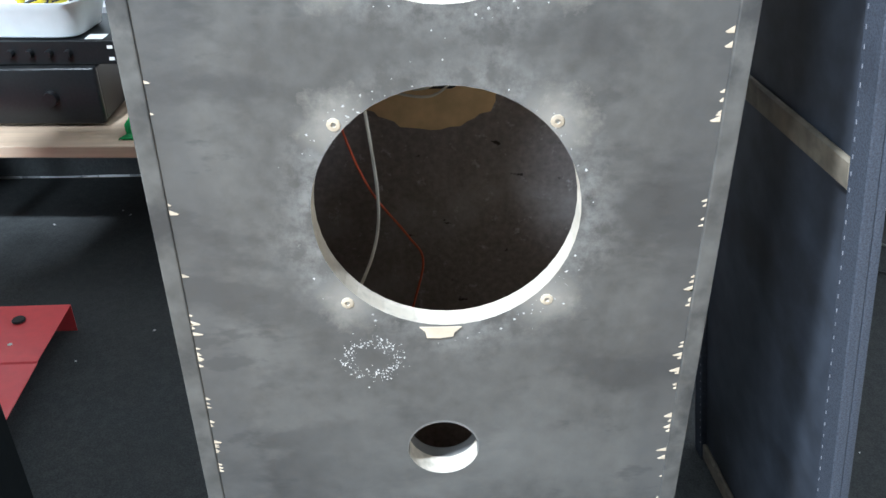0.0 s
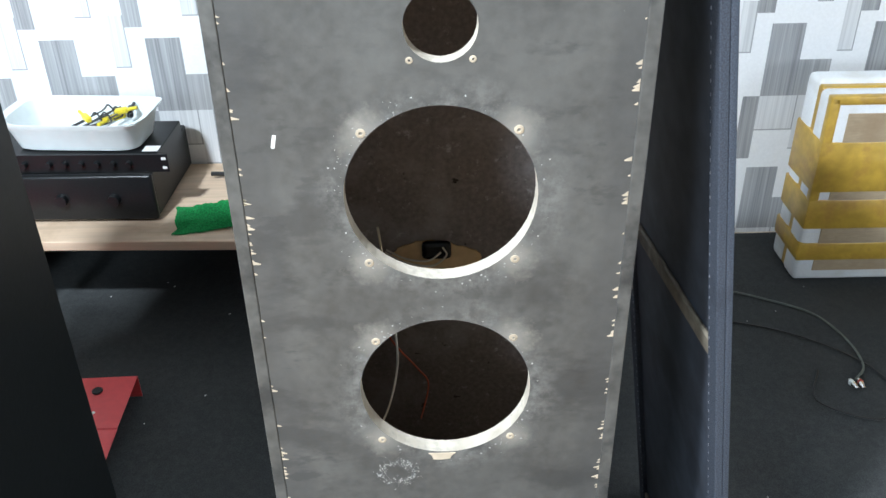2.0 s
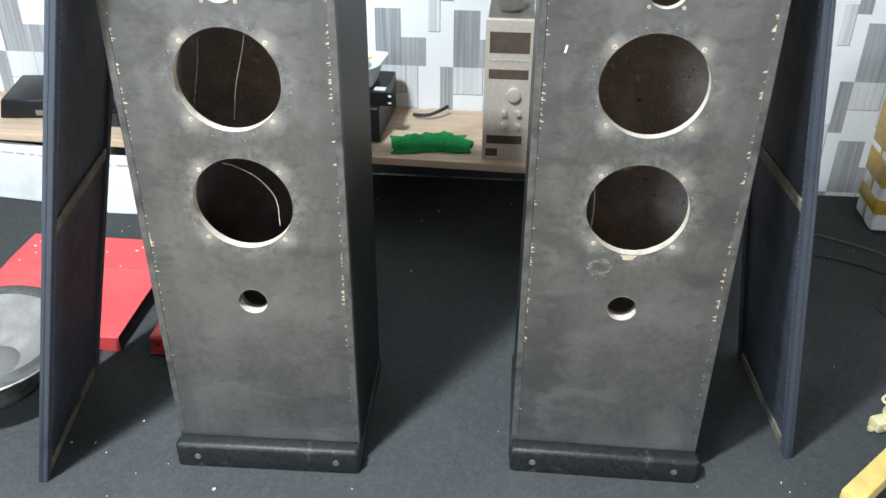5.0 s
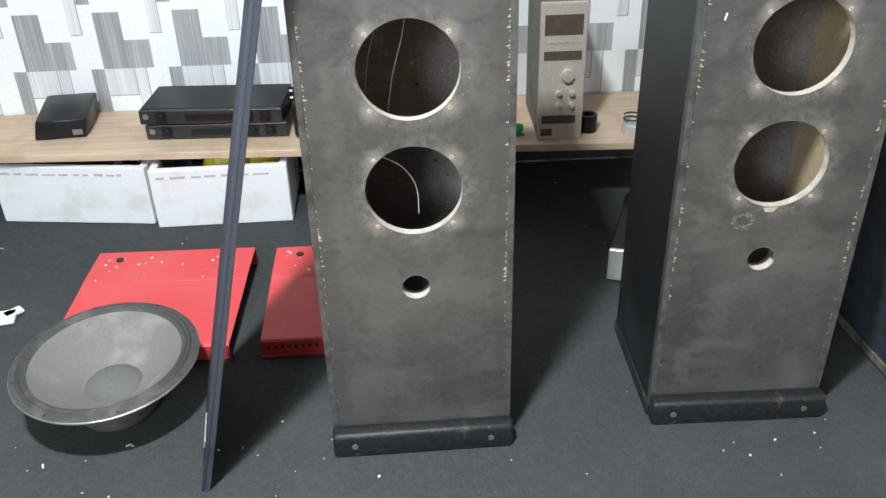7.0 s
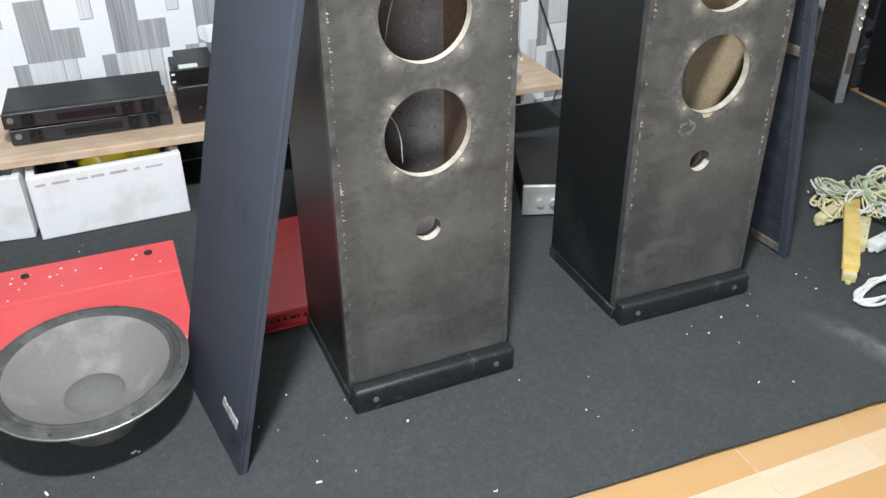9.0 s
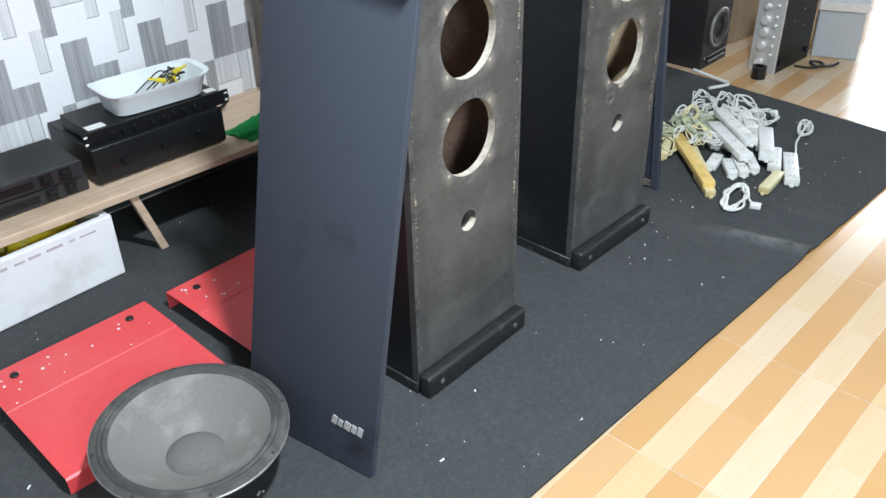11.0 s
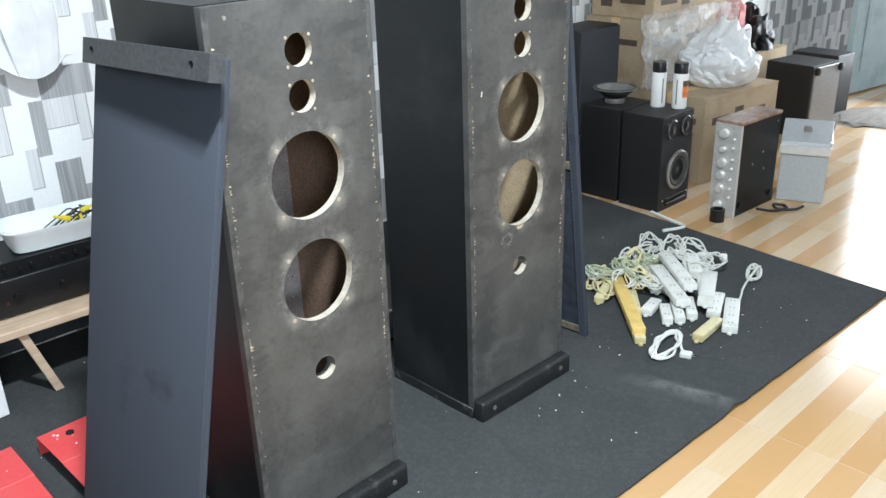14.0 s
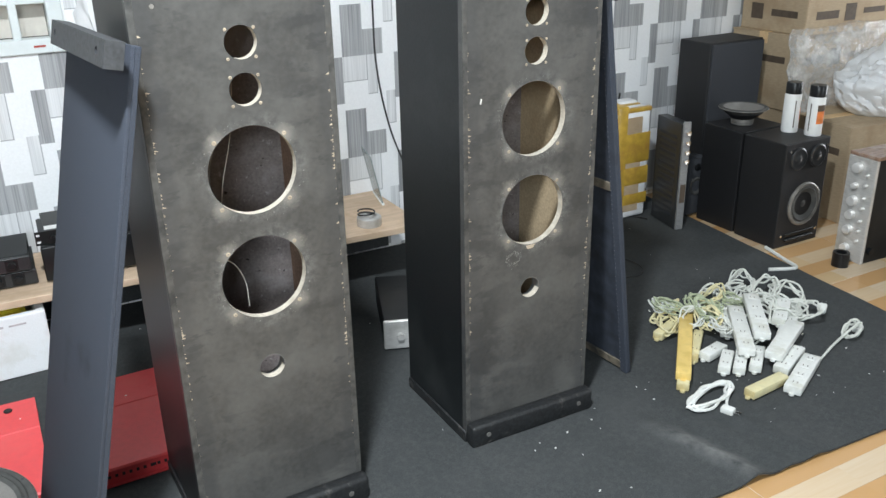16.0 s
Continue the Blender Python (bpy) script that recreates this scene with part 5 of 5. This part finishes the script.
strip_at((1.26, 0.1), (1.12, 0.0), 0.045, "whitestrip", 3, 0.035)
coil("flex_coil", (0.655, -0.175), 0.085, 0.035, 4, 0.0045, 41, "whitestrip", "white flex with a plug coiled on the mat", 0.011, 0.25, 0.008, [(0.68, -0.21, 0.014), (0.655, -0.235, 0.012)])
coil("flex_coil", (1.31, -0.13), 0.04, 0.022, 3, 0.004, 42, "cable", "pale flex knotted beside the heap", 0.012, 0.4, 0.02, [(1.22, -0.14, 0.012), (1.14, -0.17, 0.014), (1.06, -0.2, 0.014)])


def mains_plug(m):
    p = thing("mains_plug", "white two-pin mains plug on the mat", "plug", m, "heap of power strips")
    part("body", bx(0.036, 0.026, 0.02, (0, 0, 0.011), bevel=0.005, seg=2), M["whitestrip"], p, smooth=True)
    for y in (-0.006, 0.006):
        part("pin", bx(0.018, 0.0015, 0.006, (0.026, y, 0.011)), M["chrome"], p)


for q in ((0.64, -0.252, 0.006, 0, 0, -70), (1.34, 0.01, 0.03, 0, -20, 30), (1.352, -0.12, 0.006, 0, 0, 20)):
    mains_plug(HEAP @ pose(*q))

single("cable_tube", tube([(1.655, 0.52, 0.0), (1.62, 0.4, 0.0), (1.6, 0.325, 0.0), (1.56, 0.318, 0.003), (1.484, 0.352, 0.004)], 0.007, 8, 6), M["whitestrip"], "bent white plastic tube lying on the edge of the mat", "tube", pose(0.05, 0.035, 0.007), smooth=True)

# ---- equipment by the far end ----
def monitor(m, label, front):
    s = thing("monitor_speaker", label, "loudspeaker", m, "pair of black monitor speakers")
    w, d, h = 0.25, 0.21, 0.432
    part("cabinet", box2((0, 0, 0), (w, d, h), bevel=0.004, seg=2), M["blackmatt"], s, "black vinyl-wrapped box")
    if front:
        def disc(name, x, z, prof, m2, lab2=""):
            part(name, turn(lathe(prof, 36), pose(x, 0, z, 90)), M[m2], s, lab2, True)
        disc("woofer_ring", 0.14, 0.17, [(0.09, 0), (0.09, 0.006), (0.085, 0.009), (0.075, 0.007), (0.073, 0.0)], "steel", "grey trim ring")
        disc("woofer_cone", 0.14, 0.17, [(0.073, 0.006), (0.067, 0.009), (0.058, 0.005), (0.025, -0.012), (0.022, -0.004), (0.012, 0.001), (0, 0.002)], "rubber")
        for x in (0.075, 0.185):
            disc("tweeter", x, 0.365, [(0.046, 0), (0.046, 0.004), (0.041, 0.007), (0.02, 0.003), (0.012, 0.007), (0, 0.009)], "greymetal", "round grey tweeter")
        part("port_bar", box2((0.05, -0.012, 0.022), (0.215, 0.0, 0.034), bevel=0.004), M["blackplastic"], s)
        part("port_bar", box2((0.05, -0.006, 0.04), (0.215, 0.0, 0.055), bevel=0.002), M["blackplastic"], s)
        for x, z in ((0.03, 0.05), (0.23, 0.05), (0.03, 0.4), (0.23, 0.4)):
            disc("peg", x, z, [(0.006, 0), (0.006, 0.004), (0, 0.005)], "chrome", "bright grille peg")
    return s


M["blackmatt"] = mat("black_vinyl", (0.011, 0.011, 0.012), 0.55, noise_scale=160, vary=0.3, bump=0.3)
monitor(pose(1.737, 0.544, -0.006), "black monitor speaker with grey-trimmed woofer on the tiles", True)
monitor(pose(1.742, 0.77, -0.006), "black monitor speaker carrying a loose driver", True)
woofer(pose(1.847, 0.875, 0.427), 0.1, "small loose driver lying on a monitor speaker")


def spray_can(m, label):
    c = thing("spray_can", label, "spray can", m, "spray cans")
    part("can", lathe([(0, 0), (0.031, 0), (0.0325, 0.004), (0.0325, 0.15), (0.031, 0.154), (0.028, 0.158), (0, 0.158)], 28), M["label"], c, "white printed can", True)
    part("cap", lathe([(0.0, 0.155), (0.0315, 0.155), (0.0315, 0.196), (0.029, 0.2), (0, 0.2)], 28), M["blackplastic"], c, "black cap", True)
    for a, z0, z1, k, m2 in ((250, 0.05, 0.1, 8, "orange"), (250, 0.1, 0.125, 8, "print"), (200, 0.02, 0.13, 1, "print")):
        bm = bmesh.new()
        vs = [(0.0329 * math.cos(radians(a + i * 8)), 0.0329 * math.sin(radians(a + i * 8))) for i in range(k + 1)]
        for (x0, y0), (x1, y1) in zip(vs, vs[1:]):
            bm.faces.new([bm.verts.new(q) for q in ((x0, y0, z0), (x1, y1, z0), (x1, y1, z1), (x0, y0, z1))])
        part("printed_band", bm, M[m2], c)


spray_can(pose(1.915, 0.69, 0.426, 0, 0, 40), "white spray can with black cap on a monitor speaker")
spray_can(pose(1.945, 0.6, 0.426, 0, 0, -20), "white spray can with orange print and black cap")


def big_speaker():
    s = thing("loudspeaker", "large dark grey loudspeaker box against the papered wall", "loudspeaker", pose(1.85, 1.08, -0.006))
    part("cabinet", box2((0, 0.012, 0), (0.318, 0.2, 0.735), bevel=0.004), M["blackmatt"], s)
    part("grille", box2((0.006, 0, 0.006), (0.312, 0.013, 0.729), bevel=0.004, seg=2), M["fabricdark"], s, "dark grey cloth front")


M["fabricdark"] = mat("charcoal_cloth", (0.05, 0.053, 0.06), 0.9, noise_scale=500, vary=0.3, bump=0.3, spec=0.2)
big_speaker()


M["dullsilver"] = mat("dull_silver_front", (0.3, 0.3, 0.3), 0.4, 0.4, noise_scale=30, vary=0.2, stretch=(1, 1, 12))


def slim_tuner():
    t = thing("slim_tuner", "slim silver tuner standing on its end on the mat", "tuner", pose(1.532, 0.89, 0.006, 0, 0, -12))
    part("case", box2((0, 0.01, 0), (0.045, 0.2, 0.455), bevel=0.002), M["greymetal"], t, "grey vented case")
    part("fascia", box2((0.004, 0, -0.0), (0.038, 0.011, 0.465), bevel=0.002), M["dullsilver"], t, "dull silver front")
    for i, z in enumerate((0.42, 0.38, 0.34, 0.3)):
        part("knob", turn(lathe([(0, 0), (0.011, 0), (0.01, 0.014), (0, 0.015)], 16), pose(0.024, 0, z, 90)), M["chrome"], t, "", True)
    part("display", box2((0.01, -0.001, 0.12), (0.034, 0.001, 0.2)), M["print"], t)
    for i in range(14):
        part("vent_slot", box2((-0.001, 0.04, 0.05 + i * 0.026), (0.001, 0.17, 0.062 + i * 0.026)), M["panelblack"], t)


slim_tuner()


def satellite_speaker():
    s = thing("satellite_speaker", "small dark grey speaker box with a black driver behind the tuner", "loudspeaker", pose(1.70, 1.0, 0.006))
    part("cabinet", box2((0, 0, 0), (0.09, 0.07, 0.26), bevel=0.006, seg=2), M["fabricdark"], s, "charcoal box", True)
    part("driver_ring", turn(lathe([(0.04, 0), (0.04, 0.005), (0.034, 0.007), (0.03, 0.004), (0.012, -0.008), (0.01, -0.002), (0, 0.0)], 28), pose(0.045, 0, 0.13, 90)), M["rubber"], s, "black driver", True)
    part("tweeter", turn(lathe([(0.016, 0), (0.016, 0.003), (0.01, 0.005), (0, 0.006)], 20), pose(0.045, 0, 0.215, 90)), M["blackplastic"], s, "", True)


satellite_speaker()
single("mains_lead", tube([(1.52, 1.05, 0.01), (1.5, 1.15, 0.01), (1.52, 1.3, 0.05), (1.56, 1.36, 0.25), (1.6, 1.37, 0.5)], 0.004, 6, 8), M["blackcable"], "black lead running up the papered wall", "lead", smooth=True)


M["knobsilver"] = mat("turned_aluminium", (0.85, 0.84, 0.82), 0.28, 0.45, vary=0.05, bump=0.02)


def upright_amp():
    a = thing("tube_amplifier", "silver-fronted amplifier standing on its side on the tiles", "amplifier", pose(1.892, 0.263, -0.006, 0, 0, -3))
    w, d, h = 0.33, 0.125, 0.41
    part("case", box2((0.014, 0.002, 0.0), (w, d - 0.002, h), bevel=0.003), M["blackmetal"], a, "black metal case")
    part("fascia", box2((0, 0, 0), (0.015, d, h), bevel=0.002), M["silver"], a, "scratched silver front")
    part("side_board", box2((0.004, -0.001, h), (w, d + 0.001, h + 0.014), bevel=0.002), M["walnut"], a, "walnut side board")
    for z, q in ((0.37, 0.02), (0.3, 0.012), (0.24, 0.02), (0.185, 0.018), (0.125, 0.018), (0.05, 0.017)):
        part("knob", turn(lathe([(0, 0), (q, 0), (q * 0.9, 0.02), (0, 0.022)], 22), pose(0, 0.075, z, 0, -90, 0)), M["knobsilver"], a, "bright silver knob", True)
    for z in (0.35, 0.31, 0.26, 0.22, 0.17, 0.13, 0.09):
        part("switch", turn(lathe([(0, 0), (0.006, 0), (0.005, 0.014), (0, 0.015)], 12), pose(0, 0.03, z, 0, -90, 0)), M["knobsilver"], a, "", True)
    for x, z in ((0.05, 0.04), (0.29, 0.05), (0.3, 0.38), (0.12, 0.22), (0.2, 0.26), (0.22, 0.18)):
        part("screw", turn(cyl(0.005, 0.002, seg=10), pose(x, 0.002, z, 90)), M["steel"], a, "", True)
    for x in (0.02, 0.27):
        part("foot", turn(cyl(0.014, 0.012, seg=14), pose(x + 0.02, 0.001, 0.05, 90)), M["blackplastic"], a)


upright_amp()
single("tape_roll", lathe([(0.02, 0), (0.031, 0), (0.031, 0.055), (0.02, 0.055), (0.02, 0)], 32), M["blackplastic"], "roll of black tape standing on the tiles", "tape", pose(1.825, 0.302, -0.006), smooth=True)
single("mains_lead", tube([(2.0, 0.2, 0.0), (2.02, 0.13, 0.0), (2.08, 0.1, 0.003), (2.12, 0.13, 0.0), (2.08, 0.16, 0.008), (2.05, 0.12, 0.003), (2.1, 0.07, 0.0), (2.16, 0.06, 0.0)], 0.006, 6, 8), M["blackcable"], "short black mains lead knotted on the tiles", "lead", pose(0.06, 0.04, 0), smooth=True)


def grey_case():
    g = thing("tool_case", "grey metal case with a sloping lid on the tiles", "case", pose(2.245, 0.242, -0.006, 0, 0, -68))
    w, d, h = 0.2, 0.2, 0.235
    part("body", box2((0, 0, 0), (w, d, h), bevel=0.006, seg=2), M["greybox"], g, "grey painted body")
    bm = box2((-0.006, -0.012, h), (w + 0.006, d + 0.004, h + 0.1), bevel=0.005, seg=2)
    for v in bm.verts:
        if v.co.z > h + 0.05 and v.co.y < d / 2:
            v.co.z -= 0.055
            v.co.y += 0.01
    part("lid", bm, M["greybox"], g, "sloping lid")
    part("lid_band", box2((-0.008, -0.016, h - 0.012), (w + 0.008, -0.001, h + 0.03), bevel=0.004), M["knobsilver"], g, "bright metal band")
    part("lid_rim", box2((w - 0.004, 0.0, h + 0.028), (w + 0.009, d + 0.004, h + 0.05), bevel=0.003), M["knobsilver"], g, "bright metal rim")
    part("latch", box2((w / 2 - 0.018, 0.06, h + 0.078), (w / 2 + 0.018, 0.09, h + 0.1), bevel=0.004), M["steel"], g)


grey_case()


def carton(m, w, d, h, label, printed=True):
    c = thing("carton", label, "carton", m, "stacked cartons")
    part("box", box2((0, 0, 0), (w, d, h - 0.004), bevel=0.004), M["cardboard"], c)
    part("flap", box2((-0.001, -0.001, h - 0.006), (w + 0.001, d / 2 - 0.002, h), bevel=0.001), M["cardboard"], c)
    part("flap", box2((-0.001, d / 2 + 0.002, h - 0.006), (w + 0.001, d + 0.001, h), bevel=0.001), M["cardboard"], c)
    part("packing_tape", box2((-0.002, d / 2 - 0.025, h - 0.05), (w + 0.002, d / 2 + 0.025, h + 0.0015), bevel=0.001), M["tanboard"], c)
    if printed:
        for x0, x1, z0, z1 in ((0.06, 0.2, 0.1, 0.135), (0.24, 0.31, 0.075, 0.15), (0.36, 0.5, 0.1, 0.125)):
            if x1 < w:
                part("printed_mark", box2((x0, -0.0012, h - z1), (x1, 0.0005, h - z0)), M["print"], c, "dark printed mark")
        for x0, x1, z0, z1 in ((0.05, 0.2, 0.1, 0.13), (0.25, 0.32, 0.08, 0.15)):
            if x1 < d:
                part("printed_mark", box2((-0.0012, x0, h - z1), (0.0005, x1, h - z0)), M["print"], c)
    return c


carton(pose(2.198, 0.605, -0.006, 0, 0, -6), 0.6, 0.4, 0.42, "brown cardboard carton on the tiles, taped shut")
carton(pose(2.287, 1.01, -0.006), 0.66, 0.37, 0.4, "brown cardboard carton at the bottom of a stack")
carton(pose(2.277, 1.005, 0.394), 0.67, 0.37, 0.34, "brown cardboard carton wrapped in clear film")
carton(pose(2.297, 0.985, 0.734, 0, 0, -2), 0.66, 0.38, 0.2, "brown cardboard carton with printed labels in the stack")
carton(pose(2.277, 0.995, 0.934), 0.66, 0.38, 0.3, "brown cardboard carton on top of the stack")


def film_wrap():
    bm = box2((2.22, 0.94, 0.42), (3.01, 0.985, 0.77))
    bmesh.ops.subdivide_edges(bm, edges=bm.edges[:], cuts=14, use_grid_fill=True)
    for v in bm.verts:
        v.co.y += 0.05 * noise.noise(v.co * 9) - 0.02 * abs(noise.noise(v.co * 21))
        v.co.z += 0.02 * noise.noise(v.co * 6 + Vector((3, 0, 0)))
    single("film_sheet", bm, M["film"], "loose clear plastic film draped over stacked cartons", "plastic film", smooth=True)


film_wrap()


def carrier_bag():
    b = thing("carrier_bag", "crumpled white plastic carrier bag on a cardboard carton", "bag", pose(2.56, 0.745, 0.414))
    bm = bmesh.new()
    bmesh.ops.create_icosphere(bm, subdivisions=5, radius=1)
    for v in bm.verts:
        c = v.co.copy()
        k = 1 + 0.22 * noise.noise(c * 1.3) + 0.2 * abs(noise.noise(Vector((c.x * 3.0 + c.z, c.y * 3.4, c.z * 1.6)))) - 0.1 * abs(noise.noise(c * 6 + Vector((2, 1, 0))))
        peak = 1 + 0.35 * math.exp(-((c.x - 0.05) / 0.22) ** 2) + 0.3 * math.exp(-((c.x - 0.75) / 0.25) ** 2)
        v.co = Vector((c.x * 0.21 * k, c.y * 0.17 * k, max(0, (c.z + 0.75)) * 0.125 * k * peak))
    part("film", bm, M["bag"], b, "white crinkled film", True)
    for s in (-1, 1):
        part("handle", tube([(0.06, 0.05 * s, 0.2), (0.1, 0.05 * s, 0.255), (0.15, 0.04 * s, 0.265), (0.2, 0.03 * s, 0.25), (0.225, 0.02 * s, 0.19), (0.2, 0.02 * s, 0.12)], 0.012, 8, 6), M["bag"], b, "", True)


carrier_bag()


def flight_amp(m, w, d, h, label):
    a = thing("rack_unit", label, "amplifier", m, "far equipment")
    part("case", box2((0, 0.012, 0), (w, d, h), bevel=0.006, seg=2), M["blackmatt"], a)
    part("fascia", box2((0.01, 0, 0.01), (w - 0.01, 0.013, h - 0.01), bevel=0.003), M["dullsilver"], a, "dull silver front")
    for x in (0.02, w - 0.02):
        for z in (0.03, h - 0.03):
            part("corner", turn(lathe([(0, 0), (0.022, 0), (0.02, 0.018), (0, 0.022)], 14), pose(x, 0.002, z, 90)), M["blackplastic"], a, "black corner knob", True)


flight_amp(pose(3.286, 0.571, -0.006, 0, 0, -8), 0.27, 0.3, 0.41, "black amplifier case with dull silver front on the tiles")
single("loudspeaker", box2((0, 0, 0), (0.2, 0.3, 0.37), bevel=0.006, seg=2), M["blackmatt"], "black loudspeaker box standing on the tiles", "loudspeaker", pose(3.877, 0.684, -0.006, 0, 0, -5))
carton(pose(3.08, 0.92, -0.006), 0.6, 0.45, 0.44, "brown cardboard carton under heaped goods", False)
single("red_case", lump(0.34, 0.25, 0.3, 12.0, rough=0.4), M["redcloth"], "red plastic case among heaped goods", "case", pose(3.28, 1.14, 0.434), smooth=True)
single("rubbish_bag", lump(0.3, 0.22, 0.2, 15.0, rough=0.5), M["blackplastic"], "crumpled black bundle lying among heaped goods", "bag", pose(3.5, 1.05, 0.434), smooth=True)
single("floor_rug", lump(0.7, 0.42, 0.025, 9.0, rough=0.25), M["rag"], "grey striped rag rug lying crumpled on the tiles", "rug", pose(4.066, 0.45, -0.006, 0, 0, -20), smooth=True)


def slipper(m):
    s = thing("slipper", "dark slipper on the tiles", "slipper", m, "pair of slippers")
    bm = cyl(0.05, 0.02, seg=24, bevel=0.006)
    for v in bm.verts:
        v.co.x *= 2.3
        v.co.y *= 0.9 + 0.25 * (v.co.x > 0)
    part("sole", bm, M["rubber"], s, smooth=True)
    part("strap", tube([(0.02, -0.046, 0.018), (0.035, -0.03, 0.05), (0.04, 0, 0.058), (0.035, 0.03, 0.05), (0.02, 0.046, 0.018)], 0.013, 8, 5), M["blackplastic"], s, smooth=True)


slipper(pose(4.24, 0.263, 0.01, 0, 0, 70))
slipper(pose(4.28, 0.12, -0.006, 0, 0, 80))

# the blue-grey door leaf at the far end
door = tagged(thing("door_1", "blue-grey painted metal door standing open", "door", pose(4.467, 0.836, -0.006, 0, 0, -9)), kind="structure")
part("leaf", box2((0, 0, 0.01), (1.4, 0.04, 2.2), bevel=0.003), M["bluedoor"], door)
for z in (0.15, 1.1):
    part("panel", box2((0.12, -0.006, z), (1.28, 0.001, z + 0.85), bevel=0.004), M["bluedoor"], door)

# ---- crumbs of paint and foam on the mat ----
def crumbs():
    rng = random.Random(21)
    bm = bmesh.new()
    for _ in range(190):
        x, y = rng.uniform(-2.0, 1.45), rng.uniform(-0.42, 1.2)
        if y > 0.02 and rng.random() < 0.5:
            y = rng.uniform(-0.42, 0.02)
        s = rng.choice((0.0007, 0.0009, 0.001, 0.0013, 0.002))
        a = rng.uniform(0, 6.28)
        l = s * rng.choice((1, 1, 1.6, 3))
        c, q = math.cos(a), math.sin(a)
        y = max(y, -0.37 - 0.04 * (x + 0.8))
        v = [bm.verts.new((x + c * u * l - q * w * s, y + q * u * l + c * w * s, z)) for z in (0.0045, 0.0045 + s) for u, w in ((-1, -1), (1, -1), (1, 1), (-1, 1))]
        for f in ((3, 2, 1, 0), (4, 5, 6, 7), (0, 1, 5, 4), (1, 2, 6, 5), (2, 3, 7, 6), (3, 0, 4, 7)):
            bm.faces.new([v[i] for i in f])
    single("floor_crumbs", bm, M["crumb"], "scattered white crumbs of paint and foam on the mat", "crumbs", kind="stuff")


crumbs()


# ---- wood-look strips of the floor tiles: half-metre tiles, six strips each, every strip in two lengths ----
floor_ob = bpy.data.objects["floor"]
TX, TW = 0.25, 0.0815
PX, PY = 0.0, -0.53
JOINT = 0.0014


def strip_box(x, y, half, row):
    """Lower and upper corner of one strip; joints open only along the tile edges."""
    return ((x + (JOINT if half == 0 else 0.0), y + (JOINT if row == 0 else 0.0002), -0.009),
            (x + TX - (JOINT if half == 1 else 0.0), y + TW - (JOINT if row == 5 else 0.0002), -0.006))


moulds = {}
far_strips = bmesh.new()
near = 0
for j in range(-37, 24):
    for i in range(-13, 27):
        x, y = PX + i * TX, PY + j * TW
        if x < X0 or x > X1 - 0.3 or y < Y0 or y > Y1 - TW or (-3.3 < x < 1.4 and y > -0.4):
            continue
        kind_of = (i % 2, (j + 3) % 6 if (j + 3) % 6 in (0, 5) else 1)
        if near < 300 and -0.9 < x < 2.4 and -1.2 < y < 0.5:
            if kind_of not in moulds:
                moulds[kind_of] = part("plank", box2(*strip_box(0, 0, *kind_of)), M["tile"], floor_ob)
                moulds[kind_of].matrix_basis = Matrix.Translation((x, y, 0))
            else:
                share(moulds[kind_of], Matrix.Translation((x, y, 0)))
            near += 1
        else:
            (xa, ya, za), (xb, yb3, zb) = strip_box(x, y, *kind_of)
            v = [far_strips.verts.new(q) for q in ((xa, ya, za), (xb, ya, za), (xb, yb3, za), (xa, yb3, za), (xa, ya, zb), (xb, ya, zb), (xb, yb3, zb), (xa, yb3, zb))]
            for f in ((4, 5, 6, 7), (0, 1, 5, 4), (1, 2, 6, 5), (2, 3, 7, 6), (3, 0, 4, 7)):
                far_strips.faces.new([v[k] for k in f])
part("planks_beyond", far_strips, M["tile_far"], floor_ob, "wood-look tile strips", kind="stuff")
